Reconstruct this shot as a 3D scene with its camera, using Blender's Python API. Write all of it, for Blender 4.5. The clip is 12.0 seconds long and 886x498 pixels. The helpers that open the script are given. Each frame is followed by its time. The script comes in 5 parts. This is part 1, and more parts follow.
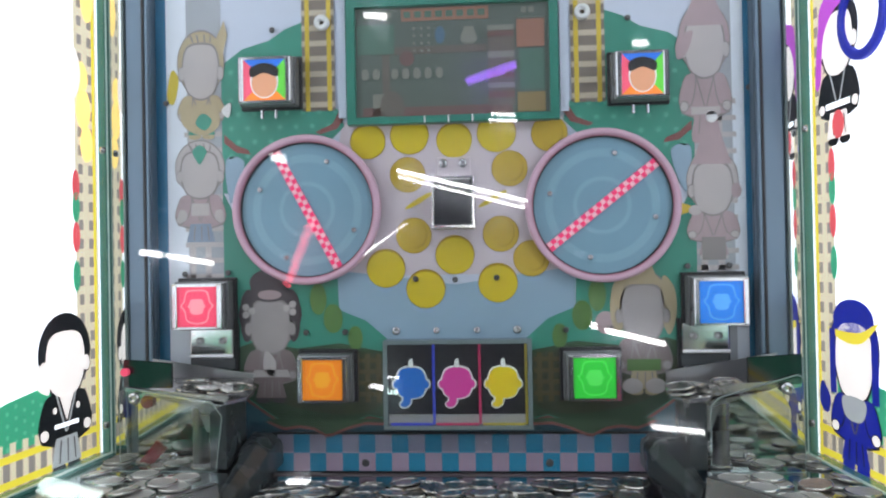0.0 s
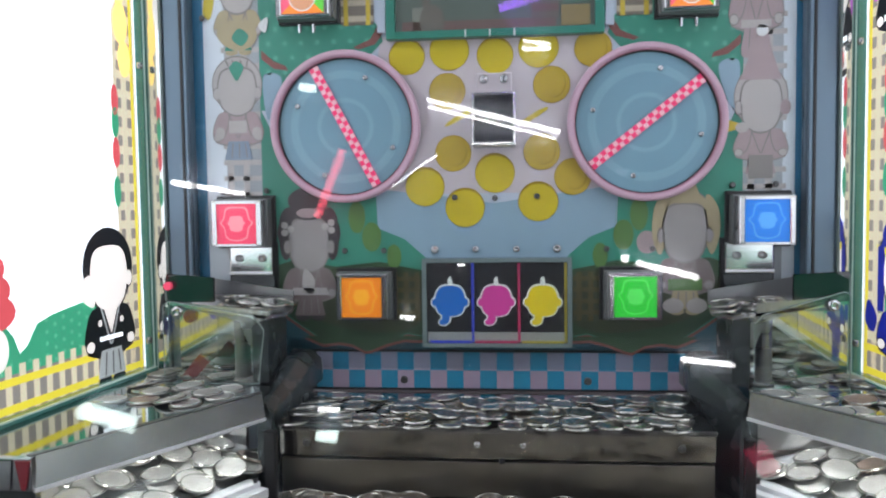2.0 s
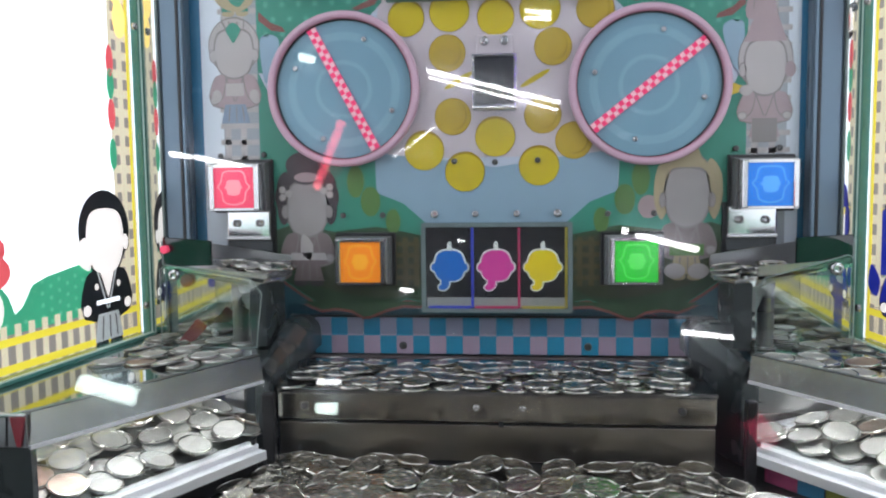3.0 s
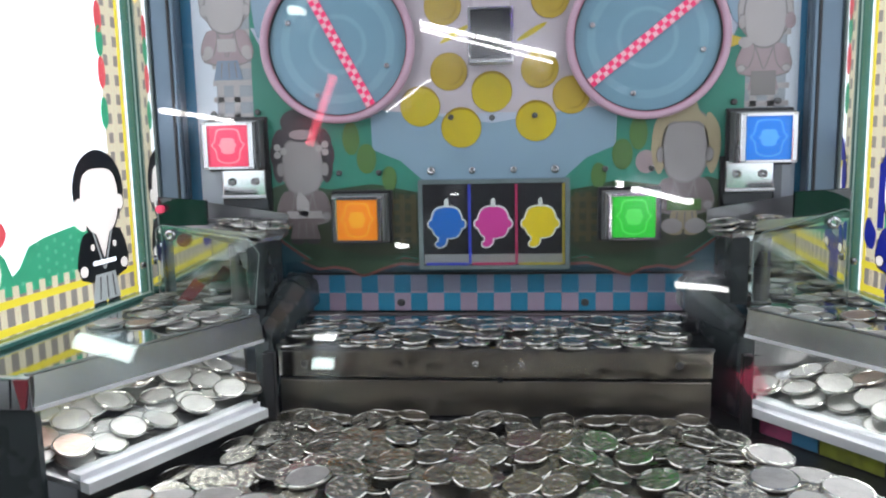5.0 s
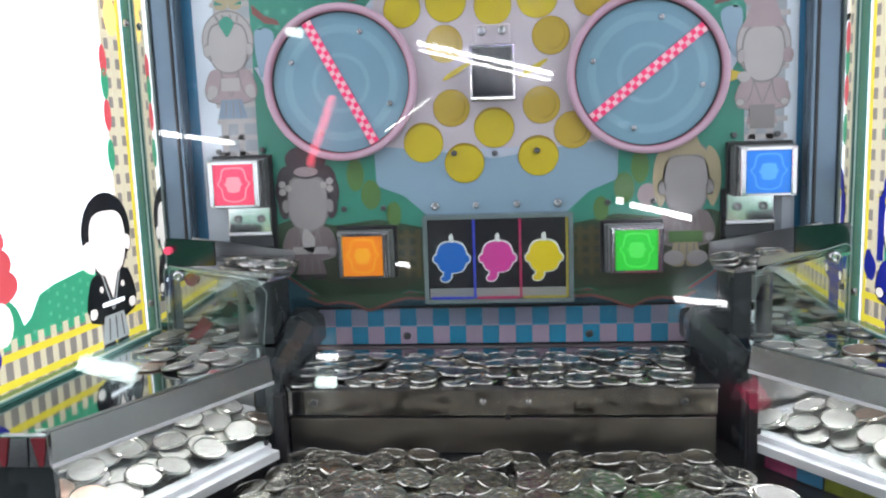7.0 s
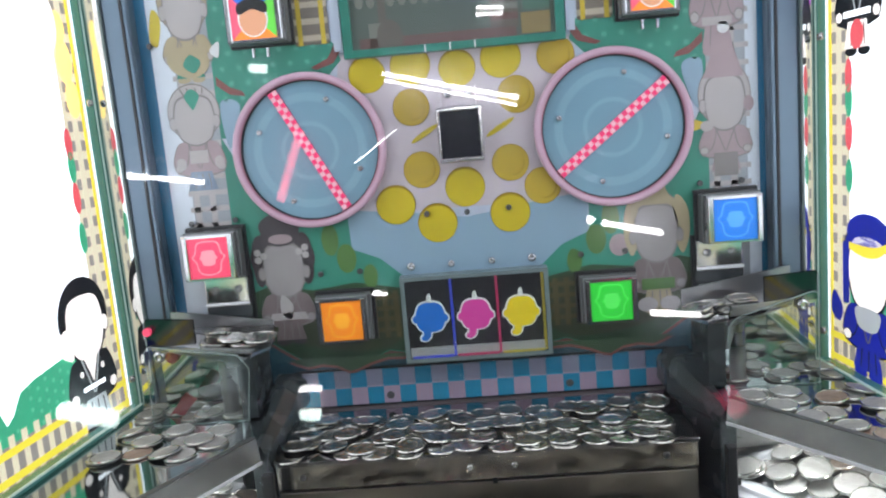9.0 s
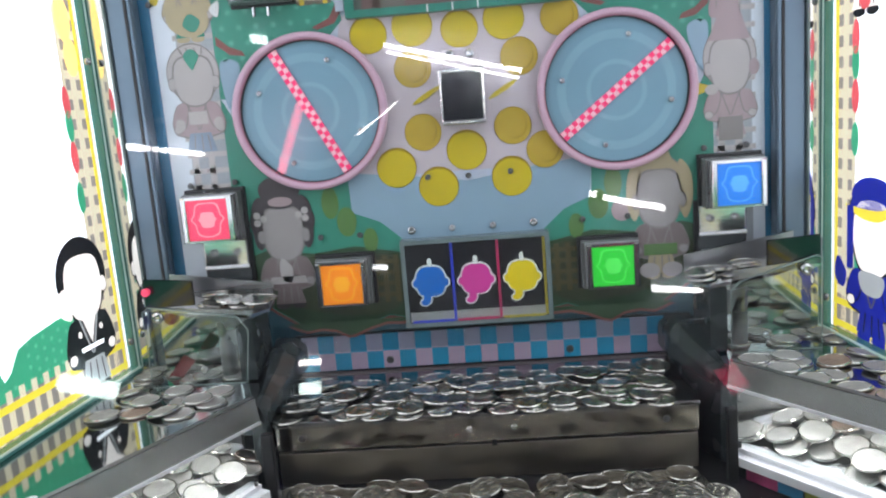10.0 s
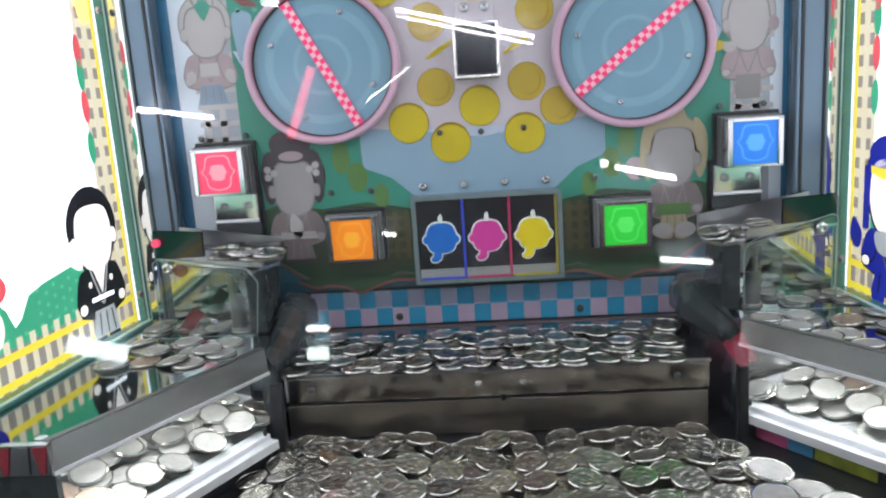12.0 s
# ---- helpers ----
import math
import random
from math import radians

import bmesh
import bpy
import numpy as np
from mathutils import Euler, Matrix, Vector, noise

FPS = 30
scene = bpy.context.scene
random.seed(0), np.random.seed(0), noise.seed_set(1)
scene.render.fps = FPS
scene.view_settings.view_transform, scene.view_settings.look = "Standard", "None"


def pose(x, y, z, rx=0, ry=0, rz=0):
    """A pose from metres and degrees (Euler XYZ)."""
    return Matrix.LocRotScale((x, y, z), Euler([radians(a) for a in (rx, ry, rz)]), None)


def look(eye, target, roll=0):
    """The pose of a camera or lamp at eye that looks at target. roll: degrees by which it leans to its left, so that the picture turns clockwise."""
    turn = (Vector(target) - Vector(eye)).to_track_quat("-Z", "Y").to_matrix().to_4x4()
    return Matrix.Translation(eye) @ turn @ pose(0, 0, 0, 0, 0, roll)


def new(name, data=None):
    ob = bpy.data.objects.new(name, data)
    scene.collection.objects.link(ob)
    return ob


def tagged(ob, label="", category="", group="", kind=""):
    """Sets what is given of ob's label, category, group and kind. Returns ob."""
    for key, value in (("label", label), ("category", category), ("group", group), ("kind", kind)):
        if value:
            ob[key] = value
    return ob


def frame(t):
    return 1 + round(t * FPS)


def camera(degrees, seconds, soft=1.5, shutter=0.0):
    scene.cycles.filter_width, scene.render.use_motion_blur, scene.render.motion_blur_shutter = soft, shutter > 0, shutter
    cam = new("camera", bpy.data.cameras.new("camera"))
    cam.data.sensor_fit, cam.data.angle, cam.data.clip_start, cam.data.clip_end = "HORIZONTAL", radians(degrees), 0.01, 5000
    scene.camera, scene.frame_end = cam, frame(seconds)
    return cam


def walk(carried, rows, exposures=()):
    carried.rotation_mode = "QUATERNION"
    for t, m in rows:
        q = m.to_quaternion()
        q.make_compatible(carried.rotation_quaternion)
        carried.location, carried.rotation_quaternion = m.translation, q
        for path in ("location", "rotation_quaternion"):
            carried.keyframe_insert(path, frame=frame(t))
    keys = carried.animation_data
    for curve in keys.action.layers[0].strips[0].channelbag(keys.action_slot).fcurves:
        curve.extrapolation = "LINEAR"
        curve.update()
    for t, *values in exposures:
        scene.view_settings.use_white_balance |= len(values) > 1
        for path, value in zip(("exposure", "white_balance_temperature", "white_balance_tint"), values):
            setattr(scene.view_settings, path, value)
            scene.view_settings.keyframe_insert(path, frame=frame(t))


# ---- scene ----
cam = camera(58.9, 12.0, soft=2.1)
PATH = [
    (0, (0.039, 0.021, 0.214), (-0.115, 2.014, 0.235), -1.1),
    (0.5, (0.032, 0.025, 0.203), (-0.145, 2.017, 0.188), -0.9),
    (1, (0.023, 0.02, 0.198), (-0.181, 2.008, 0.144), -0.4),
    (1.5, (0.024, 0.02, 0.198), (-0.184, 2.008, 0.112), -1.0),
    (2, (0.023, 0.024, 0.192), (-0.184, 2.01, 0.077), -0.8),
    (2.5, (0.028, 0.029, 0.184), (-0.18, 2.013, 0.046), -0.9),
    (3, (0.023, 0.029, 0.179), (-0.185, 2.011, 0.015), -0.7),
    (5, (0.019, 0.03, 0.182), (-0.17, 2.001, -0.101), -1.2),
    (5.5, (0.013, 0.027, 0.178), (-0.171, 1.997, -0.116), -1.8),
    (6, (0.008, 0.027, 0.175), (-0.167, 1.995, -0.133), -1.0),
    (6.5, (0.01, 0.027, 0.192), (-0.182, 1.992, -0.122), -1.6),
    (7, (0.013, 0.027, 0.21), (-0.166, 1.999, -0.073), -2.0),
    (7.5, (0.015, 0.026, 0.272), (-0.125, 1.998, -0.029), -4.9),
    (7.7, (0.021, 0.023, 0.283), (-0.125, 1.994, -0.022), -5.5),
    (9.3, (0.012, 0.03, 0.259), (-0.096, 2.002, -0.055), -4.8),
    (9.5, (0.011, 0.03, 0.255), (-0.107, 1.999, -0.077), -4.4),
    (10, (0.013, 0.031, 0.248), (-0.107, 1.997, -0.1), -4.6),
    (10.5, (0.021, 0.037, 0.247), (-0.09, 1.999, -0.125), -5.4),
    (11, (0.02, 0.033, 0.236), (-0.101, 1.994, -0.138), -4.7),
    (11.5, (0.015, 0.031, 0.229), (-0.116, 1.99, -0.15), -4.2),
    (12, (0.009, 0.031, 0.23), (-0.133, 1.986, -0.168), -3.9),
]
walk(cam, [(t, look(eye, target, roll)) for t, eye, target, roll in PATH], [(0.0, 0.07), (3.0, 0.09), (6.0, 0.19), (7.5, 0.27), (12.0, 0.27)])


# ---- world ----
world = bpy.data.worlds.new("world")
world.use_nodes = True
world.node_tree.nodes["Background"].inputs[0].default_value = (0.5, 0.55, 0.6, 1)
world.node_tree.nodes["Background"].inputs[1].default_value = 0.1
scene.world = world


# ---- materials ----
def mat(name, col, rough=0.5, metal=0.0, var=0.12, scale=60.0, bump=0.0, bscale=500.0, emit=0.0, rand=0.0, coat=0.0, island=False, stretch=None):
    """Principled surface with stains, fine grain, bump and a random tone per object."""
    m = bpy.data.materials.new(name)
    m.use_nodes = True
    nt = m.node_tree
    p = nt.nodes["Principled BSDF"]
    tc = nt.nodes.new("ShaderNodeTexCoord")
    src = tc.outputs["Object"]
    if stretch:
        mp = nt.nodes.new("ShaderNodeMapping")
        mp.inputs["Scale"].default_value = stretch
        nt.links.new(src, mp.inputs["Vector"])
        src = mp.outputs[0]
    n1 = nt.nodes.new("ShaderNodeTexNoise")
    n1.inputs["Scale"].default_value, n1.inputs["Detail"].default_value = scale, 6
    n2 = nt.nodes.new("ShaderNodeTexNoise")
    n2.inputs["Scale"].default_value, n2.inputs["Detail"].default_value = scale / 6, 3
    nt.links.new(src, n1.inputs["Vector"])
    nt.links.new(src, n2.inputs["Vector"])
    add = nt.nodes.new("ShaderNodeMath")
    add.operation = "ADD"
    nt.links.new(n1.outputs["Fac"], add.inputs[0])
    nt.links.new(n2.outputs["Fac"], add.inputs[1])
    fac = add.outputs[0]
    if rand:
        if island:
            info = nt.nodes.new("ShaderNodeNewGeometry").outputs["Random Per Island"]
        else:
            info = nt.nodes.new("ShaderNodeObjectInfo").outputs["Random"]
        mul = nt.nodes.new("ShaderNodeMath")
        mul.operation = "MULTIPLY_ADD"
        nt.links.new(info, mul.inputs[0])
        mul.inputs[1].default_value = rand
        nt.links.new(fac, mul.inputs[2])
        fac = mul.outputs[0]
    ramp = nt.nodes.new("ShaderNodeMapRange")
    ramp.inputs["From Min"].default_value, ramp.inputs["From Max"].default_value = 0.6, 1.4 + rand
    ramp.inputs["To Min"].default_value, ramp.inputs["To Max"].default_value = 1 - var, 1 + var
    nt.links.new(fac, ramp.inputs["Value"])
    mix = nt.nodes.new("ShaderNodeVectorMath")
    mix.operation = "SCALE"
    mix.inputs[0].default_value = col
    nt.links.new(ramp.outputs[0], mix.inputs["Scale"])
    nt.links.new(mix.outputs[0], p.inputs["Base Color"])
    p.inputs["Metallic"].default_value = metal
    p.inputs["Coat Weight"].default_value = coat
    p.inputs["Coat Roughness"].default_value = 0.05
    rr = nt.nodes.new("ShaderNodeMapRange")
    rr.inputs["To Min"].default_value, rr.inputs["To Max"].default_value = rough * 0.8, min(1, rough * 1.25)
    nt.links.new(n1.outputs["Fac"], rr.inputs["Value"])
    nt.links.new(rr.outputs[0], p.inputs["Roughness"])
    if emit:
        nt.links.new(mix.outputs[0], p.inputs["Emission Color"])
        if emit < 1.4:
            m.cycles.emission_sampling = "NONE"
        p.inputs["Emission Strength"].default_value = emit
    if bump:
        n3 = nt.nodes.new("ShaderNodeTexNoise")
        n3.inputs["Scale"].default_value, n3.inputs["Detail"].default_value = bscale, 3
        nt.links.new(src, n3.inputs["Vector"])
        b = nt.nodes.new("ShaderNodeBump")
        b.inputs["Strength"].default_value, b.inputs["Distance"].default_value = min(bump, 1.0), 0.0006 * max(bump, 1.0)
        nt.links.new(n3.outputs["Fac"], b.inputs["Height"])
        nt.links.new(b.outputs[0], p.inputs["Normal"])
    return m


def pane(name, gloss, tint=(1, 1, 1), rough=0.0):
    """A clear sheet: mostly see-through, with a mirror share."""
    m = bpy.data.materials.new(name)
    m.use_nodes = True
    nt = m.node_tree
    nt.nodes.remove(nt.nodes["Principled BSDF"])
    t, g, x = nt.nodes.new("ShaderNodeBsdfTransparent"), nt.nodes.new("ShaderNodeBsdfGlossy"), nt.nodes.new("ShaderNodeMixShader")
    t.inputs[0].default_value = (*tint, 1)
    g.inputs["Roughness"].default_value = rough
    x.inputs[0].default_value = gloss
    nt.links.new(t.outputs[0], x.inputs[1])
    nt.links.new(g.outputs[0], x.inputs[2])
    nt.links.new(x.outputs[0], nt.nodes["Material Output"].inputs["Surface"])
    return m


def glow(name, col, strength):
    return mat(name, col, 0.4, var=0.05, scale=40, emit=strength)


GLASS = pane("front_glass", 0.055)
ACRYL = pane("clear_acrylic", 0.07, (0.93, 0.96, 0.95), 0.02)
ACRYL_EDGE = mat("acrylic_edge", (0.17, 0.22, 0.22), 0.15, var=0.2)
ACRYL_DIM = mat("acrylic_edge_dim", (0.30, 0.36, 0.35), 0.2, var=0.2)
SMOKE = pane("smoked_acrylic", 0.08, (0.14, 0.15, 0.16), 0.03)
PANEL_SKY = mat("print_pale_sky", (0.52, 0.58, 0.68), 0.35, var=0.06)
PRINT_PINKWHITE = mat("print_pink_white", (0.57, 0.505, 0.54), 0.35, var=0.06)
GLARE_WHITE = mat("glare_white", (0.70, 0.76, 0.82), 0.35, var=0.05)
PRINT_BLUE = mat("print_pond_blue", (0.27, 0.40, 0.50), 0.35, var=0.07)
PRINT_TEAL = mat("print_teal", (0.032, 0.11, 0.15), 0.35, var=0.2)
PRINT_GREEN = mat("print_green", (0.04, 0.26, 0.185), 0.35, var=0.25, scale=25)
PRINT_DOT = mat("print_green_dot", (0.09, 0.37, 0.27), 0.35, var=0.1)
# hill green darkened: weaker light at the board's foot is in this colour
PRINT_GREEN_DIMMED = mat("print_green_dimmed", (0.034, 0.078, 0.036), 0.35, var=0.3, scale=40)
PRINT_COLUMN = mat("print_column_grey", (0.34, 0.37, 0.40), 0.35, var=0.14, scale=25)
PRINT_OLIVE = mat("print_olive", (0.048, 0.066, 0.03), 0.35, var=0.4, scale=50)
PRINT_LEAF = mat("print_yellow_green", (0.10, 0.21, 0.055), 0.35, var=0.2)
PRINT_LATTICE = mat("print_dim_lattice", (0.115, 0.095, 0.035), 0.35, var=0.2)
PRINT_BROWN = mat("print_brown", (0.22, 0.08, 0.07), 0.35)
PRINT_BEIGE = mat("print_beige", (0.50, 0.44, 0.34), 0.35)
PRINT_YELLOW = mat("print_yellow", (0.62, 0.46, 0.05), 0.35)
PRINT_HOLE = mat("print_grey_brown", (0.20, 0.17, 0.14), 0.35)
PRINT_GOLD = mat("print_gold", (0.60, 0.47, 0.02), 0.3, var=0.15, scale=30)
PRINT_GOLD_DIM = mat("print_gold_dim", (0.52, 0.37, 0.045), 0.3, var=0.2, scale=30)
PRINT_GOLD_RIM = mat("print_gold_rim", (0.33, 0.22, 0.01), 0.3)
PRINT_PINK = mat("print_pink", (0.58, 0.375, 0.47), 0.35, var=0.06)
PRINT_PINK_DARK = mat("print_pink_shade", (0.45, 0.20, 0.27), 0.35, var=0.06)
FIG_SKIN = mat("print_dull_skin", (0.46, 0.43, 0.42), 0.4, var=0.08)
# skin print of the lower figures, darkened for the shaded part of the board
FIG_LOW = mat("print_dull_skin_dimmed", (0.35, 0.325, 0.32), 0.4, var=0.1)
FIG_ROBE = mat("print_dull_robe", (0.21, 0.165, 0.165), 0.4, var=0.15)
FIG_GREY = mat("print_dull_grey", (0.25, 0.23, 0.22), 0.4, var=0.1)
FIG_DARK = mat("print_dull_dark", (0.06, 0.05, 0.055), 0.4, var=0.1)
FIG_RED = mat("print_dull_red", (0.39, 0.30, 0.31), 0.4, var=0.1)
FIG_BLUE = mat("print_dull_blue", (0.22, 0.29, 0.38), 0.4, var=0.1)
FIG_BLOND = mat("print_dull_blond", (0.43, 0.36, 0.22), 0.4, var=0.1)
TILE_PINK = mat("tile_pink", (0.40, 0.30, 0.39), 0.35, var=0.08, rand=0.5)
TILE_BLUE = mat("tile_blue", (0.015, 0.25, 0.42), 0.35, var=0.12, rand=0.8)
DISC_BLUE = mat("disc_blue", (0.20, 0.355, 0.445), 0.22, var=0.12, scale=18)
DISC_BLUE_LIGHT = mat("disc_blue_light", (0.235, 0.405, 0.495), 0.25, var=0.12, scale=18)
# a faint glow is added to both bar colours through emit
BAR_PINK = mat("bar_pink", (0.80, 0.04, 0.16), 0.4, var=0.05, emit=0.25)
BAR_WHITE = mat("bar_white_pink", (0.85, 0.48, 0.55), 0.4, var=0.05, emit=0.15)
BLUE_EDGE = mat("blue_edge", (0.05, 0.22, 0.38), 0.25, var=0.15)
POST = mat("post_grey", (0.12, 0.17, 0.22), 0.28, metal=0.6, var=0.1, stretch=(1, 1, 0.05))
MIRROR = mat("mirror_strip", (0.72, 0.75, 0.74), 0.03, metal=1.0, var=0.04)
DARK_MIRROR = mat("dim_mirror", (0.50, 0.52, 0.51), 0.04, metal=1.0, var=0.08)
FRAME_CHROME = mat("button_frame_chrome", (0.50, 0.50, 0.51), 0.12, metal=1.0, var=0.1)
CHROME = mat("chrome", (0.72, 0.72, 0.72), 0.14, metal=1.0, var=0.06)
STEEL = mat("brushed_steel", (0.34, 0.34, 0.35), 0.28, metal=1.0, var=0.12, stretch=(0.05, 1, 1), bump=0.15, bscale=900)
PENNANT_RED = mat("pennant_red", (0.28, 0.02, 0.035), 0.3, var=0.2)
BEZEL = mat("polished_bezel", (0.40, 0.405, 0.41), 0.2, metal=1.0, var=0.05)
LIP = mat("satin_aluminium", (0.82, 0.82, 0.84), 0.4, metal=0.35, var=0.08)
SHELF_STEEL = mat("worn_dark_steel", (0.40, 0.36, 0.30), 0.3, metal=1.0, var=0.35, scale=30, stretch=(0.4, 1, 1))
SHELF_TOP = mat("shelf_top_mirror", (0.27, 0.265, 0.265), 0.05, metal=1.0, var=0.2)
SHELF_FRONT = mat("polished_shelf_front", (0.42, 0.385, 0.33), 0.13, metal=1.0, var=0.25, scale=30, stretch=(0.4, 1, 1))
BLACK = mat("black_plastic", (0.012, 0.012, 0.013), 0.4, var=0.2)
BLACK_GLOSS = mat("black_gloss", (0.032, 0.040, 0.042), 0.26, var=0.3)
BLACK_GLOSS.node_tree.nodes["Principled BSDF"].inputs["Specular IOR Level"].default_value = 0.4
COUNTER_FACE = mat("counter_black", (0.008, 0.008, 0.012), 0.5, var=0.2)
COUNTER_FACE.node_tree.nodes["Principled BSDF"].inputs["Specular IOR Level"].default_value = 0.05
DECK = mat("deck_dark_mirror", (0.34, 0.37, 0.37), 0.06, metal=1.0, var=0.2, scale=15)
FIELD = mat("field_dark", (0.03, 0.03, 0.03), 0.3, metal=0.5)
HOUSING = mat("housing_grey", (0.16, 0.165, 0.165), 0.32, metal=0.3, var=0.1)
SCRAPER = mat("scraper_brown_grey", (0.11, 0.085, 0.085), 0.35, var=0.15)
VALANCE = pane("teal_acrylic", 0.03, (0.85, 0.925, 0.94), 0.05)
SCREW = mat("screw_steel", (0.55, 0.55, 0.56), 0.2, metal=1.0)
SCREW_DARK = mat("screw_dark", (0.12, 0.12, 0.12), 0.3, metal=0.8)


def medal_metal(name, col, rough, island, deep=1.0):
    """Struck nickel: raised motifs with tarnish between them, fine scratches and a tone of its own for each piece."""
    m = mat(name, col, rough, metal=1.0, var=0.4, scale=300, rand=0.8, island=island)
    nt = m.node_tree
    p = nt.nodes["Principled BSDF"]
    tc = nt.nodes.new("ShaderNodeTexCoord")
    v = nt.nodes.new("ShaderNodeTexVoronoi")
    v.feature = "SMOOTH_F1"
    v.inputs["Scale"].default_value, v.inputs["Smoothness"].default_value = 270, 0.4
    n = nt.nodes.new("ShaderNodeTexNoise")
    n.inputs["Scale"].default_value, n.inputs["Detail"].default_value = 430, 4
    nt.links.new(tc.outputs["Object"], v.inputs["Vector"])
    nt.links.new(tc.outputs["Object"], n.inputs["Vector"])
    add = nt.nodes.new("ShaderNodeMath")
    add.operation = "ADD"
    nt.links.new(v.outputs["Distance"], add.inputs[0])
    nt.links.new(n.outputs["Fac"], add.inputs[1])
    step = nt.nodes.new("ShaderNodeMapRange")
    step.interpolation_type = "SMOOTHSTEP"
    step.inputs["From Min"].default_value, step.inputs["From Max"].default_value = 0.62, 1.12
    nt.links.new(add.outputs[0], step.inputs["Value"])
    b = nt.nodes.new("ShaderNodeBump")
    b.inputs["Strength"].default_value, b.inputs["Distance"].default_value = 0.7, 0.00045 * deep
    nt.links.new(step.outputs[0], b.inputs["Height"])
    nt.links.new(b.outputs[0], p.inputs["Normal"])
    tarnish = nt.nodes.new("ShaderNodeMapRange")
    tarnish.inputs["To Min"].default_value, tarnish.inputs["To Max"].default_value = 1.05, 0.72
    nt.links.new(step.outputs[0], tarnish.inputs["Value"])
    scale = nt.nodes.new("ShaderNodeVectorMath")
    scale.operation = "SCALE"
    nt.links.new(p.inputs["Base Color"].links[0].from_socket, scale.inputs[0])
    nt.links.new(tarnish.outputs[0], scale.inputs["Scale"])
    nt.links.new(scale.outputs[0], p.inputs["Base Color"])
    return m


MEDAL = medal_metal("nickel_medal", (0.60, 0.56, 0.48), 0.23, False)
MEDAL_STUFF = medal_metal("nickel_medal_layer", (0.52, 0.485, 0.415), 0.24, True)
MEDAL_POLISHED = medal_metal("polished_nickel_medal", (0.74, 0.73, 0.70), 0.10, False, 0.7)
MEDAL_RIM = mat("nickel_rim", (0.52, 0.50, 0.455), 0.17, metal=1.0, var=0.2, scale=200)
# paler medal copy that carries the lit look of trays, decks and heap edge
MEDAL_LIT = mat("lit_nickel_medal", (0.47, 0.45, 0.43), 0.46, metal=0.75, var=0.35, scale=300, bump=0.6, bscale=520, rand=0.5)
MEDAL_COPPER = mat("copper_medal", (0.46, 0.33, 0.27), 0.36, metal=0.9, var=0.3, scale=420, bump=0.6, bscale=520)
WALL = mat("room_wall", (0.56, 0.55, 0.60), 0.7, var=0.1, scale=4)
DARK_WALL = mat("dark_room_wall", (0.32, 0.335, 0.38), 0.7, var=0.15, scale=4)
FLOOR = mat("room_carpet", (0.10, 0.09, 0.12), 0.9, var=0.3, scale=30)
CABINET = mat("cabinet_white", (0.7, 0.72, 0.72), 0.4, var=0.06)
STICKER_PINK = mat("sticker_pink", (0.42, 0.06, 0.16), 0.3, var=0.5, scale=160)
STICKER_LIME = mat("sticker_lime", (0.30, 0.33, 0.03), 0.3, var=0.6, scale=160)
SCREEN_FRAME = mat("print_screen_frame", (0.025, 0.19, 0.14), 0.35, var=0.2)
SCREEN = glow("screen_dark", (0.062, 0.082, 0.070), 0.38)
SCREEN_ORANGE = glow("screen_orange", (0.19, 0.10, 0.07), 0.38)
SCREEN_GREEN = glow("screen_green", (0.05, 0.105, 0.08), 0.38)
SCREEN_GREY = glow("screen_grey", (0.13, 0.14, 0.12), 0.38)
SCREEN_RED = glow("screen_red", (0.10, 0.062, 0.055), 0.38)
SCREEN_BROWN = glow("screen_brown", (0.085, 0.078, 0.066), 0.38)
SCREEN_YELLOW = glow("screen_yellow", (0.16, 0.125, 0.055), 0.38)
SCREEN_BLUE = glow("screen_blue", (0.05, 0.10, 0.15), 0.38)
LIT = 1.5
LIT_WHITE = glow("lit_white", (0.88, 0.93, 1.0), LIT)
LIT_BEIGE = mat("lit_beige", (0.62, 0.56, 0.42), 0.4, var=0.06, emit=0.85)
LIT_YELLOW = mat("lit_yellow", (0.80, 0.66, 0.05), 0.4, var=0.05, emit=0.8)
LIT_ORANGE = mat("lit_orange", (0.90, 0.66, 0.20), 0.4, var=0.08, emit=1.2)
LIT_HOLE = mat("lit_grey", (0.25, 0.23, 0.21), 0.4, var=0.1, emit=0.8)
LIT_GREEN = mat("lit_green", (0.05, 0.40, 0.22), 0.4, var=0.12, emit=0.6)
LIT_DOT = mat("lit_green_dot", (0.12, 0.50, 0.32), 0.4, var=0.1, emit=0.6)
LIT_RED = mat("lit_red", (0.75, 0.10, 0.12), 0.4, var=0.1, emit=0.7)
LIT_BLACK = mat("lit_black", (0.01, 0.012, 0.018), 0.35, var=0.2)
LIT_NAVY = mat("lit_navy", (0.01, 0.02, 0.36), 0.35, var=0.15, emit=0.5)
LIT_SKIN = mat("lit_skin", (0.85, 0.80, 0.78), 0.4, var=0.04, emit=0.9)
LIT_GREY = mat("lit_robe_grey", (0.50, 0.53, 0.55), 0.4, var=0.1, emit=0.45)
LIT_PURPLE = mat("lit_purple", (0.50, 0.08, 0.60), 0.4, var=0.1, emit=0.7)
GREEN_EDGE = mat("glass_edge_green", (0.06, 0.20, 0.17), 0.12, var=0.2, emit=0.15)
GREEN_LINE = mat("glass_edge_light", (0.40, 0.55, 0.50), 0.12, var=0.1, emit=0.3)
B_RED = glow("button_red", (0.95, 0.07, 0.16), 0.34)
B_REDL = glow("button_red_light", (1.0, 0.30, 0.36), 0.42)
B_BLUE = glow("button_blue", (0.02, 0.24, 0.85), 0.22)
B_BLUEL = glow("button_blue_light", (0.10, 0.42, 0.98), 0.27)
